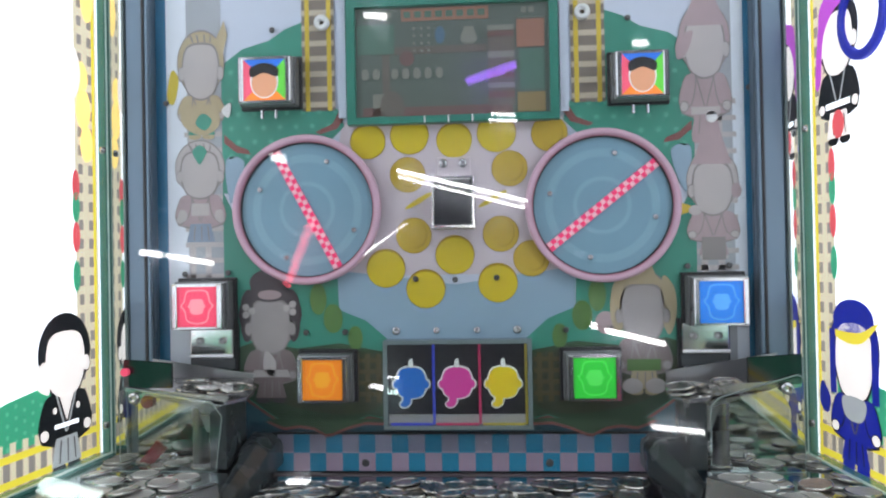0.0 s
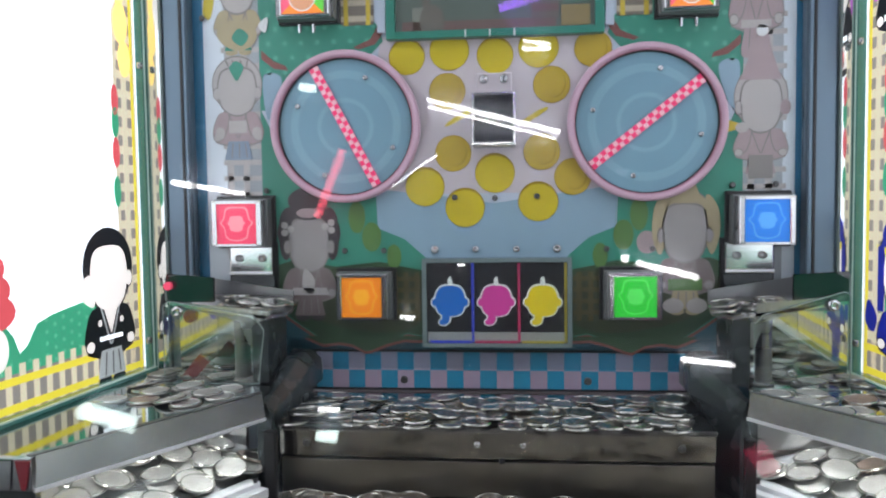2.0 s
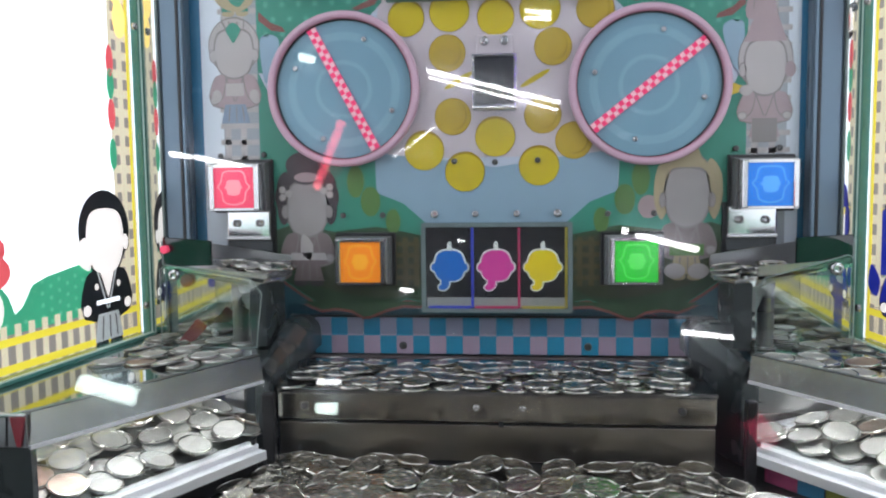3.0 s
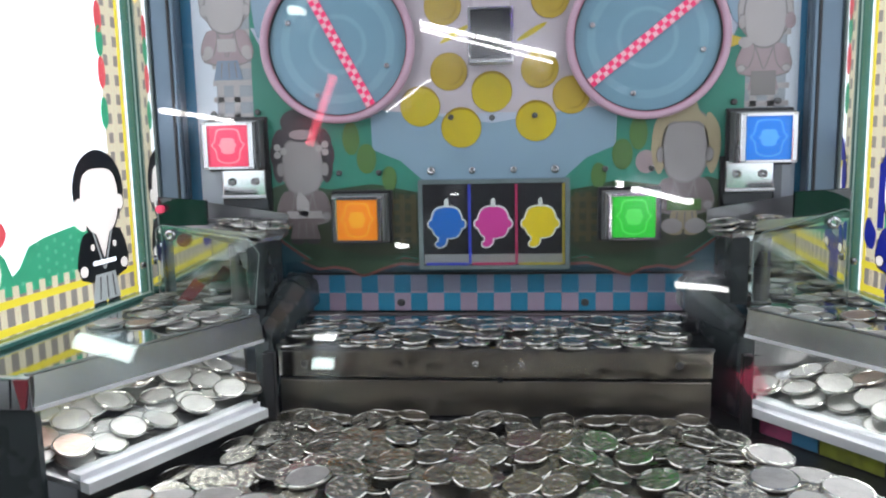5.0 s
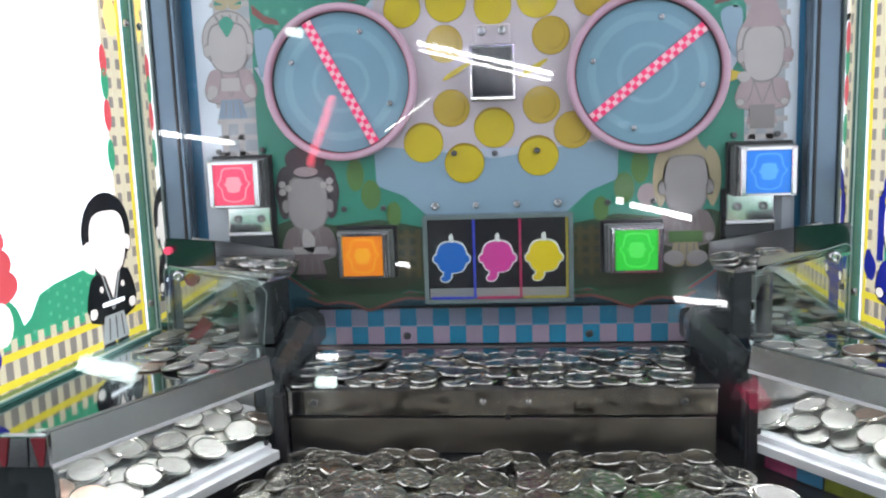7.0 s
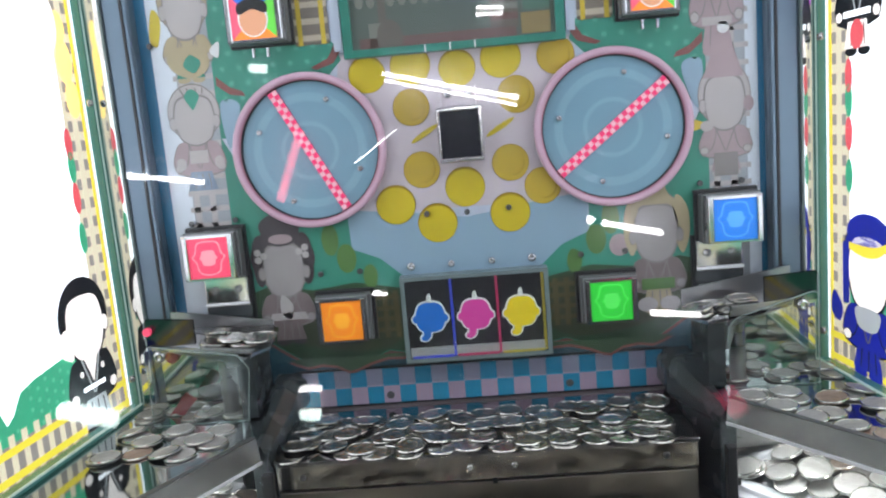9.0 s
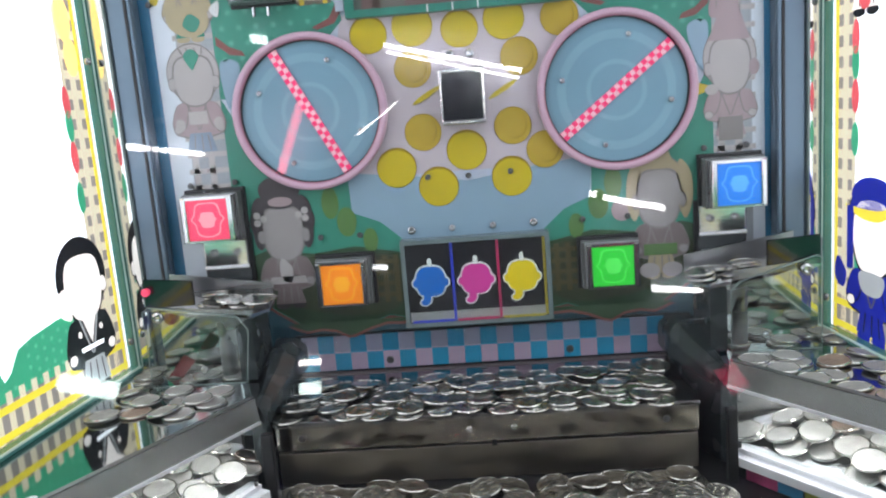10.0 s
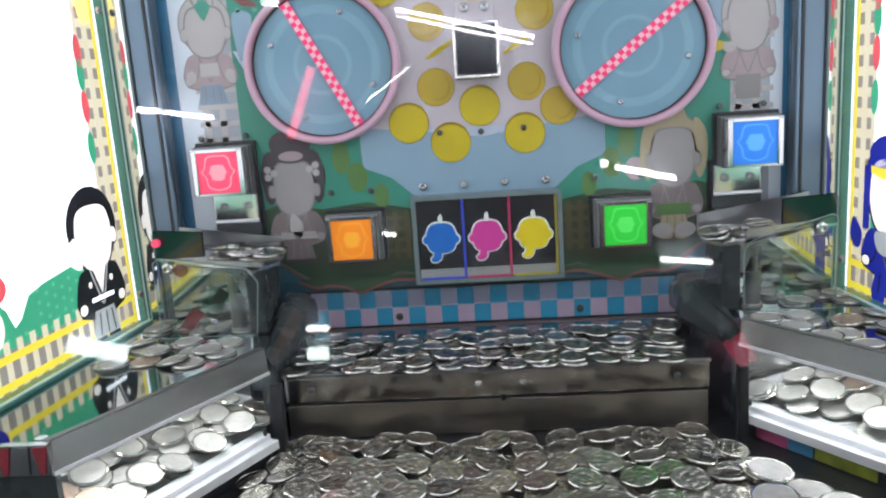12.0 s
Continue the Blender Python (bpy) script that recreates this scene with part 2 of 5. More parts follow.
B_ORANGE = glow("button_orange", (0.95, 0.28, 0.01), 0.20)
B_ORANGEL = glow("button_orange_light", (1.0, 0.42, 0.02), 0.24)
B_GREEN = glow("button_green", (0.03, 0.70, 0.05), 0.20)
B_GREENL = glow("button_green_light", (0.10, 0.85, 0.12), 0.24)
C_BLUE = glow("cap_blue", (0.02, 0.15, 0.62), 0.4)
C_PINK = glow("cap_pink", (0.80, 0.10, 0.18), 0.4)
C_GREEN = glow("cap_green", (0.12, 0.60, 0.06), 0.4)
C_ORANGE = glow("cap_orange", (0.90, 0.25, 0.03), 0.4)
C_SKIN = glow("cap_skin", (0.62, 0.30, 0.17), 0.4)
C_BLACK = mat("cap_black", (0.01, 0.01, 0.01), 0.4)
SYM_BLUE = glow("symbol_blue", (0.01, 0.16, 0.62), 0.24)
SYM_PINK = glow("symbol_pink", (0.72, 0.05, 0.35), 0.24)
SYM_YELLOW = glow("symbol_yellow", (0.85, 0.62, 0.01), 0.24)
SYM_WHITE = glow("symbol_white", (0.8, 0.8, 0.8), 0.24)
WINDOW_DARK = mat("window_dark", (0.025, 0.022, 0.024), 0.2, var=0.2)
DIV_BLUE = glow("divider_blue", (0.03, 0.05, 0.50), 0.35)
DIV_RED = glow("divider_crimson", (0.45, 0.02, 0.10), 0.3)
TUBE_WHITE = glow("tube_white", (1.0, 1.0, 1.0), 22.0)
TUBE_PALE = glow("tube_pale_green", (0.80, 1.0, 0.95), 13.0)
# glow added in place of an unidentified red object mirrored in the glass
RED_STANDIN = glow("red_reflection_standin", (1.0, 0.08, 0.20), 1.6)
TUBE_RED = glow("tube_red", (1.0, 0.10, 0.16), 7.0)
TUBE_VIOLET = glow("tube_violet", (0.35, 0.12, 1.0), 8.0)
CEIL_LIGHT = glow("ceiling_light_white", (0.93, 0.94, 1.0), 5.0)
CAB_LIGHT = glow("cabinet_tube_white", (0.90, 0.93, 1.0), 4.6)
TRAY_LIGHT = glow("tray_led_white", (0.97, 0.97, 1.0), 16.0)


# ---- builders ----
def part(name, bm, material, parent=None, label=""):
    me = bpy.data.meshes.new(name)
    bm.normal_update()
    bm.to_mesh(me)
    bm.free()
    me.materials.append(material)
    ob = new(name, me)
    ob.parent = parent
    if label:
        ob["label"] = label
    return ob


def empty(name, m=None, parent=None):
    ob = new(name)
    ob.empty_display_size = 0.01
    if m is not None:
        ob.matrix_basis = m
    ob.parent = parent
    return ob


def box(lo, hi, bevel=0.0, bm=None):
    bm = bm or bmesh.new()
    v = [bm.verts.new((x, y, z)) for x in (lo[0], hi[0]) for y in (lo[1], hi[1]) for z in (lo[2], hi[2])]
    fs = [bm.faces.new([v[i] for i in q]) for q in ((0, 1, 3, 2), (4, 6, 7, 5), (0, 4, 5, 1), (2, 3, 7, 6), (0, 2, 6, 4), (1, 5, 7, 3))]
    if bevel:
        es = {e for f in fs for e in f.edges}
        bmesh.ops.bevel(bm, geom=list(es), offset=bevel, segments=2, affect="EDGES", profile=0.5)
    return bm


def prism(pts, a, b, axis="y", bm=None, bevel=0.0):
    """A polygon pushed from a to b along an axis. pts are the two other coordinates in order."""
    bm = bm or bmesh.new()
    put = {"x": lambda p, d: (d, p[0], p[1]), "y": lambda p, d: (p[0], d, p[1]), "z": lambda p, d: (p[0], p[1], d)}[axis]
    n = len(pts)
    lo, hi = [bm.verts.new(put(p, a)) for p in pts], [bm.verts.new(put(p, b)) for p in pts]
    fs = [bm.faces.new(lo), bm.faces.new(hi[::-1])] + [bm.faces.new((lo[i], hi[i], hi[(i + 1) % n], lo[(i + 1) % n])) for i in range(n)]
    bmesh.ops.recalc_face_normals(bm, faces=fs)
    if bevel:
        bmesh.ops.bevel(bm, geom=list({e for f in fs[:2] for e in f.edges}), offset=bevel, segments=1, affect="EDGES")
    return bm


def rod(p, q, r, seg=12, bm=None):
    bm = bm or bmesh.new()
    p, q = Vector(p), Vector(q)
    turn = (q - p).to_track_quat("Z", "Y").to_matrix().to_4x4()
    bmesh.ops.create_cone(bm, cap_ends=True, segments=seg, radius1=r, radius2=r, depth=(q - p).length, matrix=Matrix.Translation((p + q) / 2) @ turn)
    return bm


def oval(cx, cz, rx, rz, n=24, start=0.0, end=360.0):
    full = abs(end - start) >= 360
    k = n if full else n + 1
    return [(cx + rx * math.cos(radians(start + (end - start) * i / n)), cz + rz * math.sin(radians(start + (end - start) * i / n))) for i in range(k)]


def smooth(pts, k=5):
    """A closed smooth curve through a few points."""
    out, n = [], len(pts)
    for i in range(n):
        p = [Vector(pts[(i + j) % n]) for j in (-1, 0, 1, 2)]
        for s in range(k):
            t = s / k
            out.append(tuple(0.5 * (2 * p[1] + (p[2] - p[0]) * t + (2 * p[0] - 5 * p[1] + 4 * p[2] - p[3]) * t * t + (3 * p[1] - p[0] - 3 * p[2] + p[3]) * t ** 3)))
    return out


def rect(x0, z0, x1, z1):
    return [(x0, z0), (x1, z0), (x1, z1), (x0, z1)]


LAYER = 0.00018


def printed(parent, name, pts, layer, material, label=""):
    """A thin printed sheet on a board whose face is local y = 0 and looks along -y."""
    return part(name, prism(pts, -layer * LAYER - 0.0002, 0.0005 if layer < 2 else -layer * LAYER), material, parent, label)


def printed_many(parent, name, shapes, layer, material):
    bm = bmesh.new()
    for pts in shapes:
        prism(pts, -layer * LAYER - 0.0002, -layer * LAYER, bm=bm)
    return part(name, bm, material, parent)


def ring(cx, cz, r0, r1, y0, y1, n=64):
    bm = bmesh.new()
    v = []
    for i in range(n):
        c, s = math.cos(2 * math.pi * i / n), math.sin(2 * math.pi * i / n)
        v.append([bm.verts.new((cx + r * c, y, cz + r * s)) for r, y in ((r0, y0), (r0, y1), (r0 + 0.0012, y1 - 0.0012 if y1 < y0 else y1), (r1 - 0.0012, y1 - 0.0012 if y1 < y0 else y1), (r1, y1), (r1, y0))])
    for i in range(n):
        a, b = v[i], v[(i + 1) % n]
        for j in range(5):
            bm.faces.new((a[j], b[j], b[j + 1], a[j + 1]))
    bmesh.ops.recalc_face_normals(bm, faces=bm.faces[:])
    for f in bm.faces:
        f.smooth = True
    return bm


def screw_head(cx, y, cz, r=0.0032, h=0.002):
    """A domed screw head with a cross recess, facing -y."""
    bm = bmesh.new()
    n = 14
    rows = []
    for k, (rr, d) in enumerate(((r, 0), (r, h * 0.4), (r * 0.8, h * 0.85), (r * 0.4, h), (r * 0.25, h * 0.6))):
        rows.append([bm.verts.new((cx + rr * math.cos(2 * math.pi * i / n), y - d, cz + rr * math.sin(2 * math.pi * i / n))) for i in range(n)])
    for a, b in zip(rows, rows[1:]):
        for i in range(n):
            f = bm.faces.new((a[i], a[(i + 1) % n], b[(i + 1) % n], b[i]))
            f.smooth = True
    bm.faces.new(rows[-1])
    bmesh.ops.recalc_face_normals(bm, faces=bm.faces[:])
    return bm


# ---- room round the machine ----
for name, lo, hi, material in (
    ("floor", (-2.5, -1.1, -0.9), (2.5, 2.0, -0.8), FLOOR), ("ceiling", (-2.5, -1.1, 1.7), (2.5, 2.0, 1.8), WALL),
    ("wall_south", (-2.5, -1.1, -0.8), (2.5, -0.98, 1.7), DARK_WALL), ("wall_north", (-2.5, 1.9, -0.8), (2.5, 2.0, 1.7), WALL),
    ("wall_west", (-2.5, -0.98, -0.8), (-2.4, 1.9, 1.7), WALL), ("wall_east", (2.4, -0.98, -0.8), (2.5, 1.9, 1.7), WALL)):
    tagged(part(name, box(lo, hi), material), "plain wall surface of the dim arcade room", "room", kind="structure")
# unseen lights added to give the room ambient and the glass its veil
for x in (-0.9, 0.9):
    lamp = empty("added_ceiling_light", pose(x, -0.45, 1.7))
    part("frame", box((-0.62, -0.16, -0.04), (0.62, 0.16, 0), 0.004), CABINET, lamp)
    part("diffuser", box((-0.6, -0.14, -0.052), (0.6, 0.14, -0.041), 0.003), CEIL_LIGHT, lamp)
    tagged(lamp, "long white ceiling light, unseen and added for ambient light", "ceiling light", "ceiling lights")

# lamps on the opposite wall, seen as reflections in the front glass
TUBES = [
    (-0.120, 0.347, 0.076, 0.295, 0.0030, TUBE_WHITE), (-0.118, 0.337, 0.072, 0.285, 0.0018, TUBE_WHITE), (-0.520, 0.231, -0.486, 0.225, 0.0044, TUBE_WHITE), (-0.480, 0.2245, -0.405, 0.211, 0.0034, TUBE_WHITE),
    (0.185, 0.102, 0.273, 0.080, 0.0042, TUBE_WHITE), (0.250, -0.041, 0.325, -0.049, 0.0036, TUBE_WHITE),
    (-0.297, -0.123, -0.262, -0.124, 0.0035, TUBE_WHITE), (-0.250, 0.276, -0.292, 0.174, 0.006, TUBE_RED), (-0.012, 0.477, 0.063, 0.500, 0.006, TUBE_VIOLET),
    (0.024, 0.428, 0.062, 0.424, 0.002, TUBE_WHITE), (0.022, 0.418, 0.062, 0.416, 0.002, TUBE_WHITE), (-0.165, 0.584, -0.130, 0.580, 0.004, TUBE_WHITE),
    (-0.174, 0.220, -0.106, 0.266, 0.0010, TUBE_WHITE), (-0.685, -0.130, -0.590, -0.154, 0.0125, TUBE_PALE), (-0.313, 0.372, -0.288, 0.368, 0.006, TUBE_PALE),
    (-0.300, -0.165, -0.266, -0.166, 0.008, TUBE_PALE), (0.235, 0.526, 0.257, 0.524, 0.004, TUBE_WHITE), (0.164, 0.109, 0.174, 0.107, 0.005, TUBE_WHITE), (-0.166, 0.022, -0.145, 0.018, 0.003, TUBE_WHITE), (0.352, -0.165, 0.378, -0.205, 0.016, RED_STANDIN)]
for x0, z0, x1, z1, r, material in TUBES:
    tube = empty("fluorescent_tube", pose((x0 + x1) / 2, -0.96, (z0 + z1) / 2))
    d = Vector(((x1 - x0) / 2, 0, (z1 - z0) / 2))
    part("tube", rod(-d, d, r, 14), material, tube)
    for s in (-1, 1):
        part("end_cap", rod(d * s, d * s * (1 + 0.006 / d.length), r * 1.1, 14), BLACK, tube)
        part("bracket", box((d.x * s * 0.97 - 0.003, -0.022, d.z * s * 0.97 - 0.003), (d.x * s * 0.97 + 0.003, 0.0, d.z * s * 0.97 + 0.003)), BLACK, tube)
    kind = {TUBE_WHITE: "white", TUBE_PALE: "pale green", RED_STANDIN: "stand-in dim red", TUBE_RED: "red", TUBE_VIOLET: "violet"}[material]
    tagged(tube, kind + " glowing light tube mounted on the opposite wall", "light tube", "light tubes")

# ---- machine shell ----
tagged(part("cabinet_shell", box((-0.42, 0.70, -0.8), (0.42, 0.74, 0.75)), CABINET), "white back wall of the medal machine cabinet", "cabinet", kind="structure")
tagged(part("cabinet_top", box((-0.42, 0.10, 0.62), (0.42, 0.70, 0.66)), CABINET), "white roof board inside the machine cabinet", "cabinet", kind="structure")
for sx in (-1, 1):
    tagged(part("cabinet_side", box((min(sx * 0.37, sx * 0.42), 0.10, -0.8), (max(sx * 0.37, sx * 0.42), 0.70, 0.62)), CABINET), "white side wall of the machine cabinet", "cabinet", kind="structure")
tagged(part("cabinet_front", box((-0.37, 0.10, -0.8), (0.37, 0.14, -0.10)), CABINET), "white lower front board of the machine cabinet", "cabinet", kind="structure")
glass = tagged(part("front_glass", box((-0.37, 0.116, -0.10), (0.37, 0.122, 0.62)), GLASS), "clear front glass pane mirroring light tubes", "glass pane", kind="structure")
glass.visible_shadow = False
lamp = empty("cabinet_lamp", pose(0, 0.30, 0.62))
part("housing", box((-0.30, -0.03, -0.02), (0.30, 0.03, 0), 0.004), CABINET, lamp)
part("tube", rod((-0.28, 0, -0.035), (0.28, 0, -0.035), 0.012, 16), CAB_LIGHT, lamp)
for s in (-1, 1):
    part("socket", box((s * 0.285 - 0.008, -0.014, -0.05), (s * 0.285 + 0.008, 0.014, -0.02), 0.002), BLACK, lamp)
tagged(lamp, "white fluorescent lamp under the cabinet roof", "lamp")

# ---- backboard ----
P = 0.65
board = empty("backboard", pose(0, P, 0))
part("panel", box((-0.36, 0, -0.03), (0.36, 0.02, 0.60)), PANEL_SKY, board, "pale sky-blue printed panel")
printed(board, "print", rect(-0.24, 0.035, 0.24, 0.125), 0, PRINT_TEAL)
printed(board, "print", [(-0.085, 0.20), (0.085, 0.20), (0.10, 0.26), (0.09, 0.325), (0, 0.33), (-0.09, 0.325), (-0.10, 0.26)], 0, PRINT_PINKWHITE)
printed(board, "print", [(-0.098, 0.205), (-0.096, 0.172), (-0.073, 0.163), (-0.055, 0.147), (-0.05, 0.10), (0.05, 0.10), (0.055, 0.147), (0.073, 0.163), (0.094, 0.172), (0.096, 0.205), (0.04, 0.198), (0, 0.192), (-0.04, 0.198)], 1, PRINT_BLUE)
for sx in (-1, 1):
    up = [(-0.190, 0.27), (-0.190, 0.375), (-0.172, 0.388), (-0.150, 0.394), (-0.136, 0.403), (-0.122, 0.408), (-0.122, 0.335), (-0.092, 0.335), (-0.088, 0.322), (-0.102, 0.308), (-0.12, 0.26)]
    printed(board, "print", [(sx * x, z) for x, z in up], 1, PRINT_GREEN)
    low = [(-0.190, 0.27), (-0.160, 0.21), (-0.096, 0.205), (-0.095, 0.172), (-0.073, 0.163), (-0.055, 0.147), (-0.052, 0.082), (-0.072, 0.086), (-0.088, 0.080), (-0.104, 0.073), (-0.120, 0.082), (-0.142, 0.080), (-0.160, 0.092), (-0.178, 0.105), (-0.190, 0.14)]
    printed(board, "print", [(sx * x, z - 0.0018) for x, z in low], 1, PRINT_BROWN)
    printed(board, "print", [(sx * x, z + 0.001) for x, z in low], 2, PRINT_GREEN)
    # dimness of the lower hills painted in with darker green and olive print
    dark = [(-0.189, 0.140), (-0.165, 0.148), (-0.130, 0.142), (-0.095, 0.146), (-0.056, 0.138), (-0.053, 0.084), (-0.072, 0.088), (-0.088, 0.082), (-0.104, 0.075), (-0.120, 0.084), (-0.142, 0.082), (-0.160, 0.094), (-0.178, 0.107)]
    printed(board, "print", [(sx * x, z) for x, z in dark], 2.5, PRINT_GREEN_DIMMED)
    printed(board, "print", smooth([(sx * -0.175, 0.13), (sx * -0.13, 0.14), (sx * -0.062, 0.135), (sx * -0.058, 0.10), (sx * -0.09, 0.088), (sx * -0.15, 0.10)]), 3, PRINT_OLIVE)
    printed_many(board, "print", [oval(sx * (-0.182 + 0.0135 * i + 0.006 * (j % 2)), 0.300 + 0.0115 * j, 0.0022, 0.0022, 8) for i in range(7) for j in range(7) if not (j > 3 and i > 3) and (0.182 - 0.0135 * i - 0.12) ** 2 + (0.300 + 0.0115 * j - 0.253) ** 2 > 0.0045], 3, PRINT_DOT)
    for cx, cz, a, b in ((-0.112, 0.182, 0.007, 0.013), (-0.100, 0.166, 0.008, 0.012), (-0.082, 0.150, 0.006, 0.010)):
        printed(board, "print", oval(sx * cx, cz, a, b, 16), 4, PRINT_LEAF)
    # dim lattice beside the symbol window
    printed_many(board, "print", [rect(sx * 0.0735 - 0.0125, z, sx * 0.0735 + 0.0125, z + 0.0035) for z in (0.103, 0.112, 0.121, 0.130)], 4, PRINT_LATTICE)
    printed_many(board, "print", [rect(sx * 0.0735 + u - 0.002, 0.098, sx * 0.0735 + u + 0.002, 0.137) for u in (-0.008, 0.001, 0.010)], 5, PRINT_LATTICE)
    # brown vine beside the dial
    printed(board, "print", [(sx * x, z) for x, z in ((-0.188, 0.318), (-0.178, 0.309), (-0.168, 0.305), (-0.166, 0.301), (-0.178, 0.303), (-0.188, 0.311))], 4, PRINT_BROWN)
    printed(board, "print", [(sx * x, z) for x, z in ((-0.092, 0.334), (-0.098, 0.324), (-0.112, 0.318), (-0.108, 0.316), (-0.094, 0.320), (-0.087, 0.330))], 4, PRINT_BROWN)
    printed(board, "print", smooth([(sx * -0.187, 0.297), (sx * -0.172, 0.296), (sx * -0.176, 0.275), (sx * -0.184, 0.262)]), 3, PRINT_BLUE)
    # lattice fence beside the screen
    printed(board, "print", rect(sx * 0.1085 - 0.0135, 0.335, sx * 0.1085 + 0.0135, 0.50), 3, PRINT_HOLE)
    printed_many(board, "print", [rect(sx * 0.1085 - 0.0135, z, sx * 0.1085 + 0.0135, z + 0.0045) for z in [0.338 + 0.0125 * i for i in range(13)]], 4, PRINT_BEIGE)
    printed_many(board, "print", [rect(sx * 0.1085 + u - 0.0018, 0.335, sx * 0.1085 + u + 0.0018, 0.50) for u in (-0.009, 0.009)], 5, PRINT_YELLOW)
    part("washer", ring(sx * 0.1045, 0.406, 0.0022, 0.0062, -0.002, -0.0055, 24), CABINET, board, "white plastic washer")
    # side column: white strip painted as the lit panel's reflection, figures, dull fences
    printed(board, "print", rect(min(sx * 0.190, sx * 0.2194), 0.12, max(sx * 0.190, sx * 0.2194), 0.60), 1, PRINT_COLUMN)
    printed_many(board, "print", [rect(sx * 0.206 + u - 0.0025, 0.12, sx * 0.206 + u + 0.0025, 0.33) for u in (-0.010, 0.003)] + [rect(sx * 0.206 - 0.016, z, sx * 0.206 + 0.016, z + 0.004) for z in [0.20 + 0.013 * i for i in range(11)]], 2, FIG_SKIN)
    edge = 0.2365 if sx < 0 else 0.2285
    printed(board, "print", rect(min(sx * 0.2195, sx * edge), 0.10, max(sx * 0.2195, sx * edge), 0.60), 1, GLARE_WHITE)
    printed(board, "print", rect(min(sx * (edge + 0.0001), sx * 0.256), 0.0, max(sx * (edge + 0.0001), sx * 0.256), 0.60), 2, BLUE_EDGE)


def figure(parent, cx, top, chin, foot, w, layer, hair, skin, coat, legs, hat=None):
    """A printed character reduced to plain shapes."""
    h = top - chin
    line = LIT_BLACK if coat in (LIT_BLACK, LIT_NAVY) else FIG_GREY
    printed(parent, "print", oval(cx, chin + h * 0.56, w * 1.06, h * 0.55, 28), layer - 0.4, line)
    printed(parent, "print", oval(cx, chin + h * 0.56, w * 1.02, h * 0.52, 28), layer, hair)
    printed(parent, "print", smooth([(cx - w * 0.59, chin + h * 0.05), (cx - w * 0.84, chin + h * 0.42), (cx - w * 0.67, chin + h * 0.81), (cx, chin + h * 0.90), (cx + w * 0.67, chin + h * 0.81), (cx + w * 0.84, chin + h * 0.42), (cx + w * 0.59, chin + h * 0.05), (cx, chin - h * 0.065)]), layer + 0.5, line)
    printed(parent, "print", smooth([(cx - w * 0.55, chin + h * 0.08), (cx - w * 0.78, chin + h * 0.42), (cx - w * 0.62, chin + h * 0.78), (cx, chin + h * 0.86), (cx + w * 0.62, chin + h * 0.78), (cx + w * 0.78, chin + h * 0.42), (cx + w * 0.55, chin + h * 0.08), (cx, chin - h * 0.03)]), layer + 1, skin)
    for s in (-1, 1):
        printed(parent, "print", oval(cx + s * w * 0.86, chin + h * 0.38, w * 0.17, h * 0.13, 12), layer + 0.5, line)
        printed(parent, "print", oval(cx + s * w * 0.86, chin + h * 0.38, w * 0.14, h * 0.11, 12), layer + 1, skin)
    b = chin - foot
    # outlined sleeves with round cuffs, coat hem and lapels
    for s in (-1, 1):
        for k, (g, m) in enumerate(((1.0, line), (0.86, coat))):
            printed(parent, "print", smooth([(cx + s * w * (0.62 - 0.26 * g), chin - b * 0.02), (cx + s * w * (0.62 + 0.2 * g), chin - b * 0.02), (cx + s * w * (0.80 + 0.28 * g), chin - b * (0.28 + 0.14 * g)), (cx + s * w * (0.80 - 0.25 * g), chin - b * (0.30 + 0.14 * g))]), layer + 0.2 + 0.5 * k, m)
        printed(parent, "print", oval(cx + s * w * 0.86, chin - b * 0.46, w * 0.19, b * 0.09, 14), layer + 0.8, line)
        printed(parent, "print", oval(cx + s * w * 0.86, chin - b * 0.46, w * 0.155, b * 0.07, 14), layer + 1, skin)
        printed(parent, "print", [(cx + s * w * 0.36, chin + b * 0.02), (cx + s * w * 0.42, chin + b * 0.02), (cx + s * w * 0.05, foot + b * 0.52), (cx, foot + b * 0.52)], layer + 1.2, FIG_GREY if coat is not LIT_BLACK else LIT_GREY)
    printed(parent, "print", [(cx - w * 0.54, chin + b * 0.08), (cx + w * 0.54, chin + b * 0.08), (cx + w * 0.98, foot + b * 0.44), (cx + w * 0.54, foot + b * 0.37), (cx - w * 0.54, foot + b * 0.37), (cx - w * 0.98, foot + b * 0.44)], layer - 0.4, line)
    for u in (-0.25, 0.02, 0.27):
        printed(parent, "print", [(cx + w * u, foot + b * 0.42), (cx + w * (u + 0.05), foot + b * 0.42), (cx + w * (u * 1.25 + 0.04), foot + b * 0.13), (cx + w * u * 1.25, foot + b * 0.13)], layer + 1.3, line)
    for u in (-0.5, -0.2, 0.15, 0.45):
        printed(parent, "print", smooth([(cx + w * u, chin + h * 1.03), (cx + w * (u * 0.9 + 0.07), chin + h * 1.0), (cx + w * (u * 0.8 + 0.10), chin + h * 0.90), (cx + w * (u * 0.8 + 0.04), chin + h * 0.90)]), layer + 0.3, line)
    printed(parent, "print", [(cx - w * 0.5, chin + b * 0.05), (cx + w * 0.5, chin + b * 0.05), (cx + w * 0.92, foot + b * 0.45), (cx + w * 0.5, foot + b * 0.40), (cx - w * 0.5, foot + b * 0.40), (cx - w * 0.92, foot + b * 0.45)], layer, coat)
    printed(parent, "print", [(cx - w * 0.42, foot + b * 0.46), (cx + w * 0.42, foot + b * 0.46), (cx + w * 0.60, foot + b * 0.10), (cx - w * 0.60, foot + b * 0.10)], layer + 1, legs)
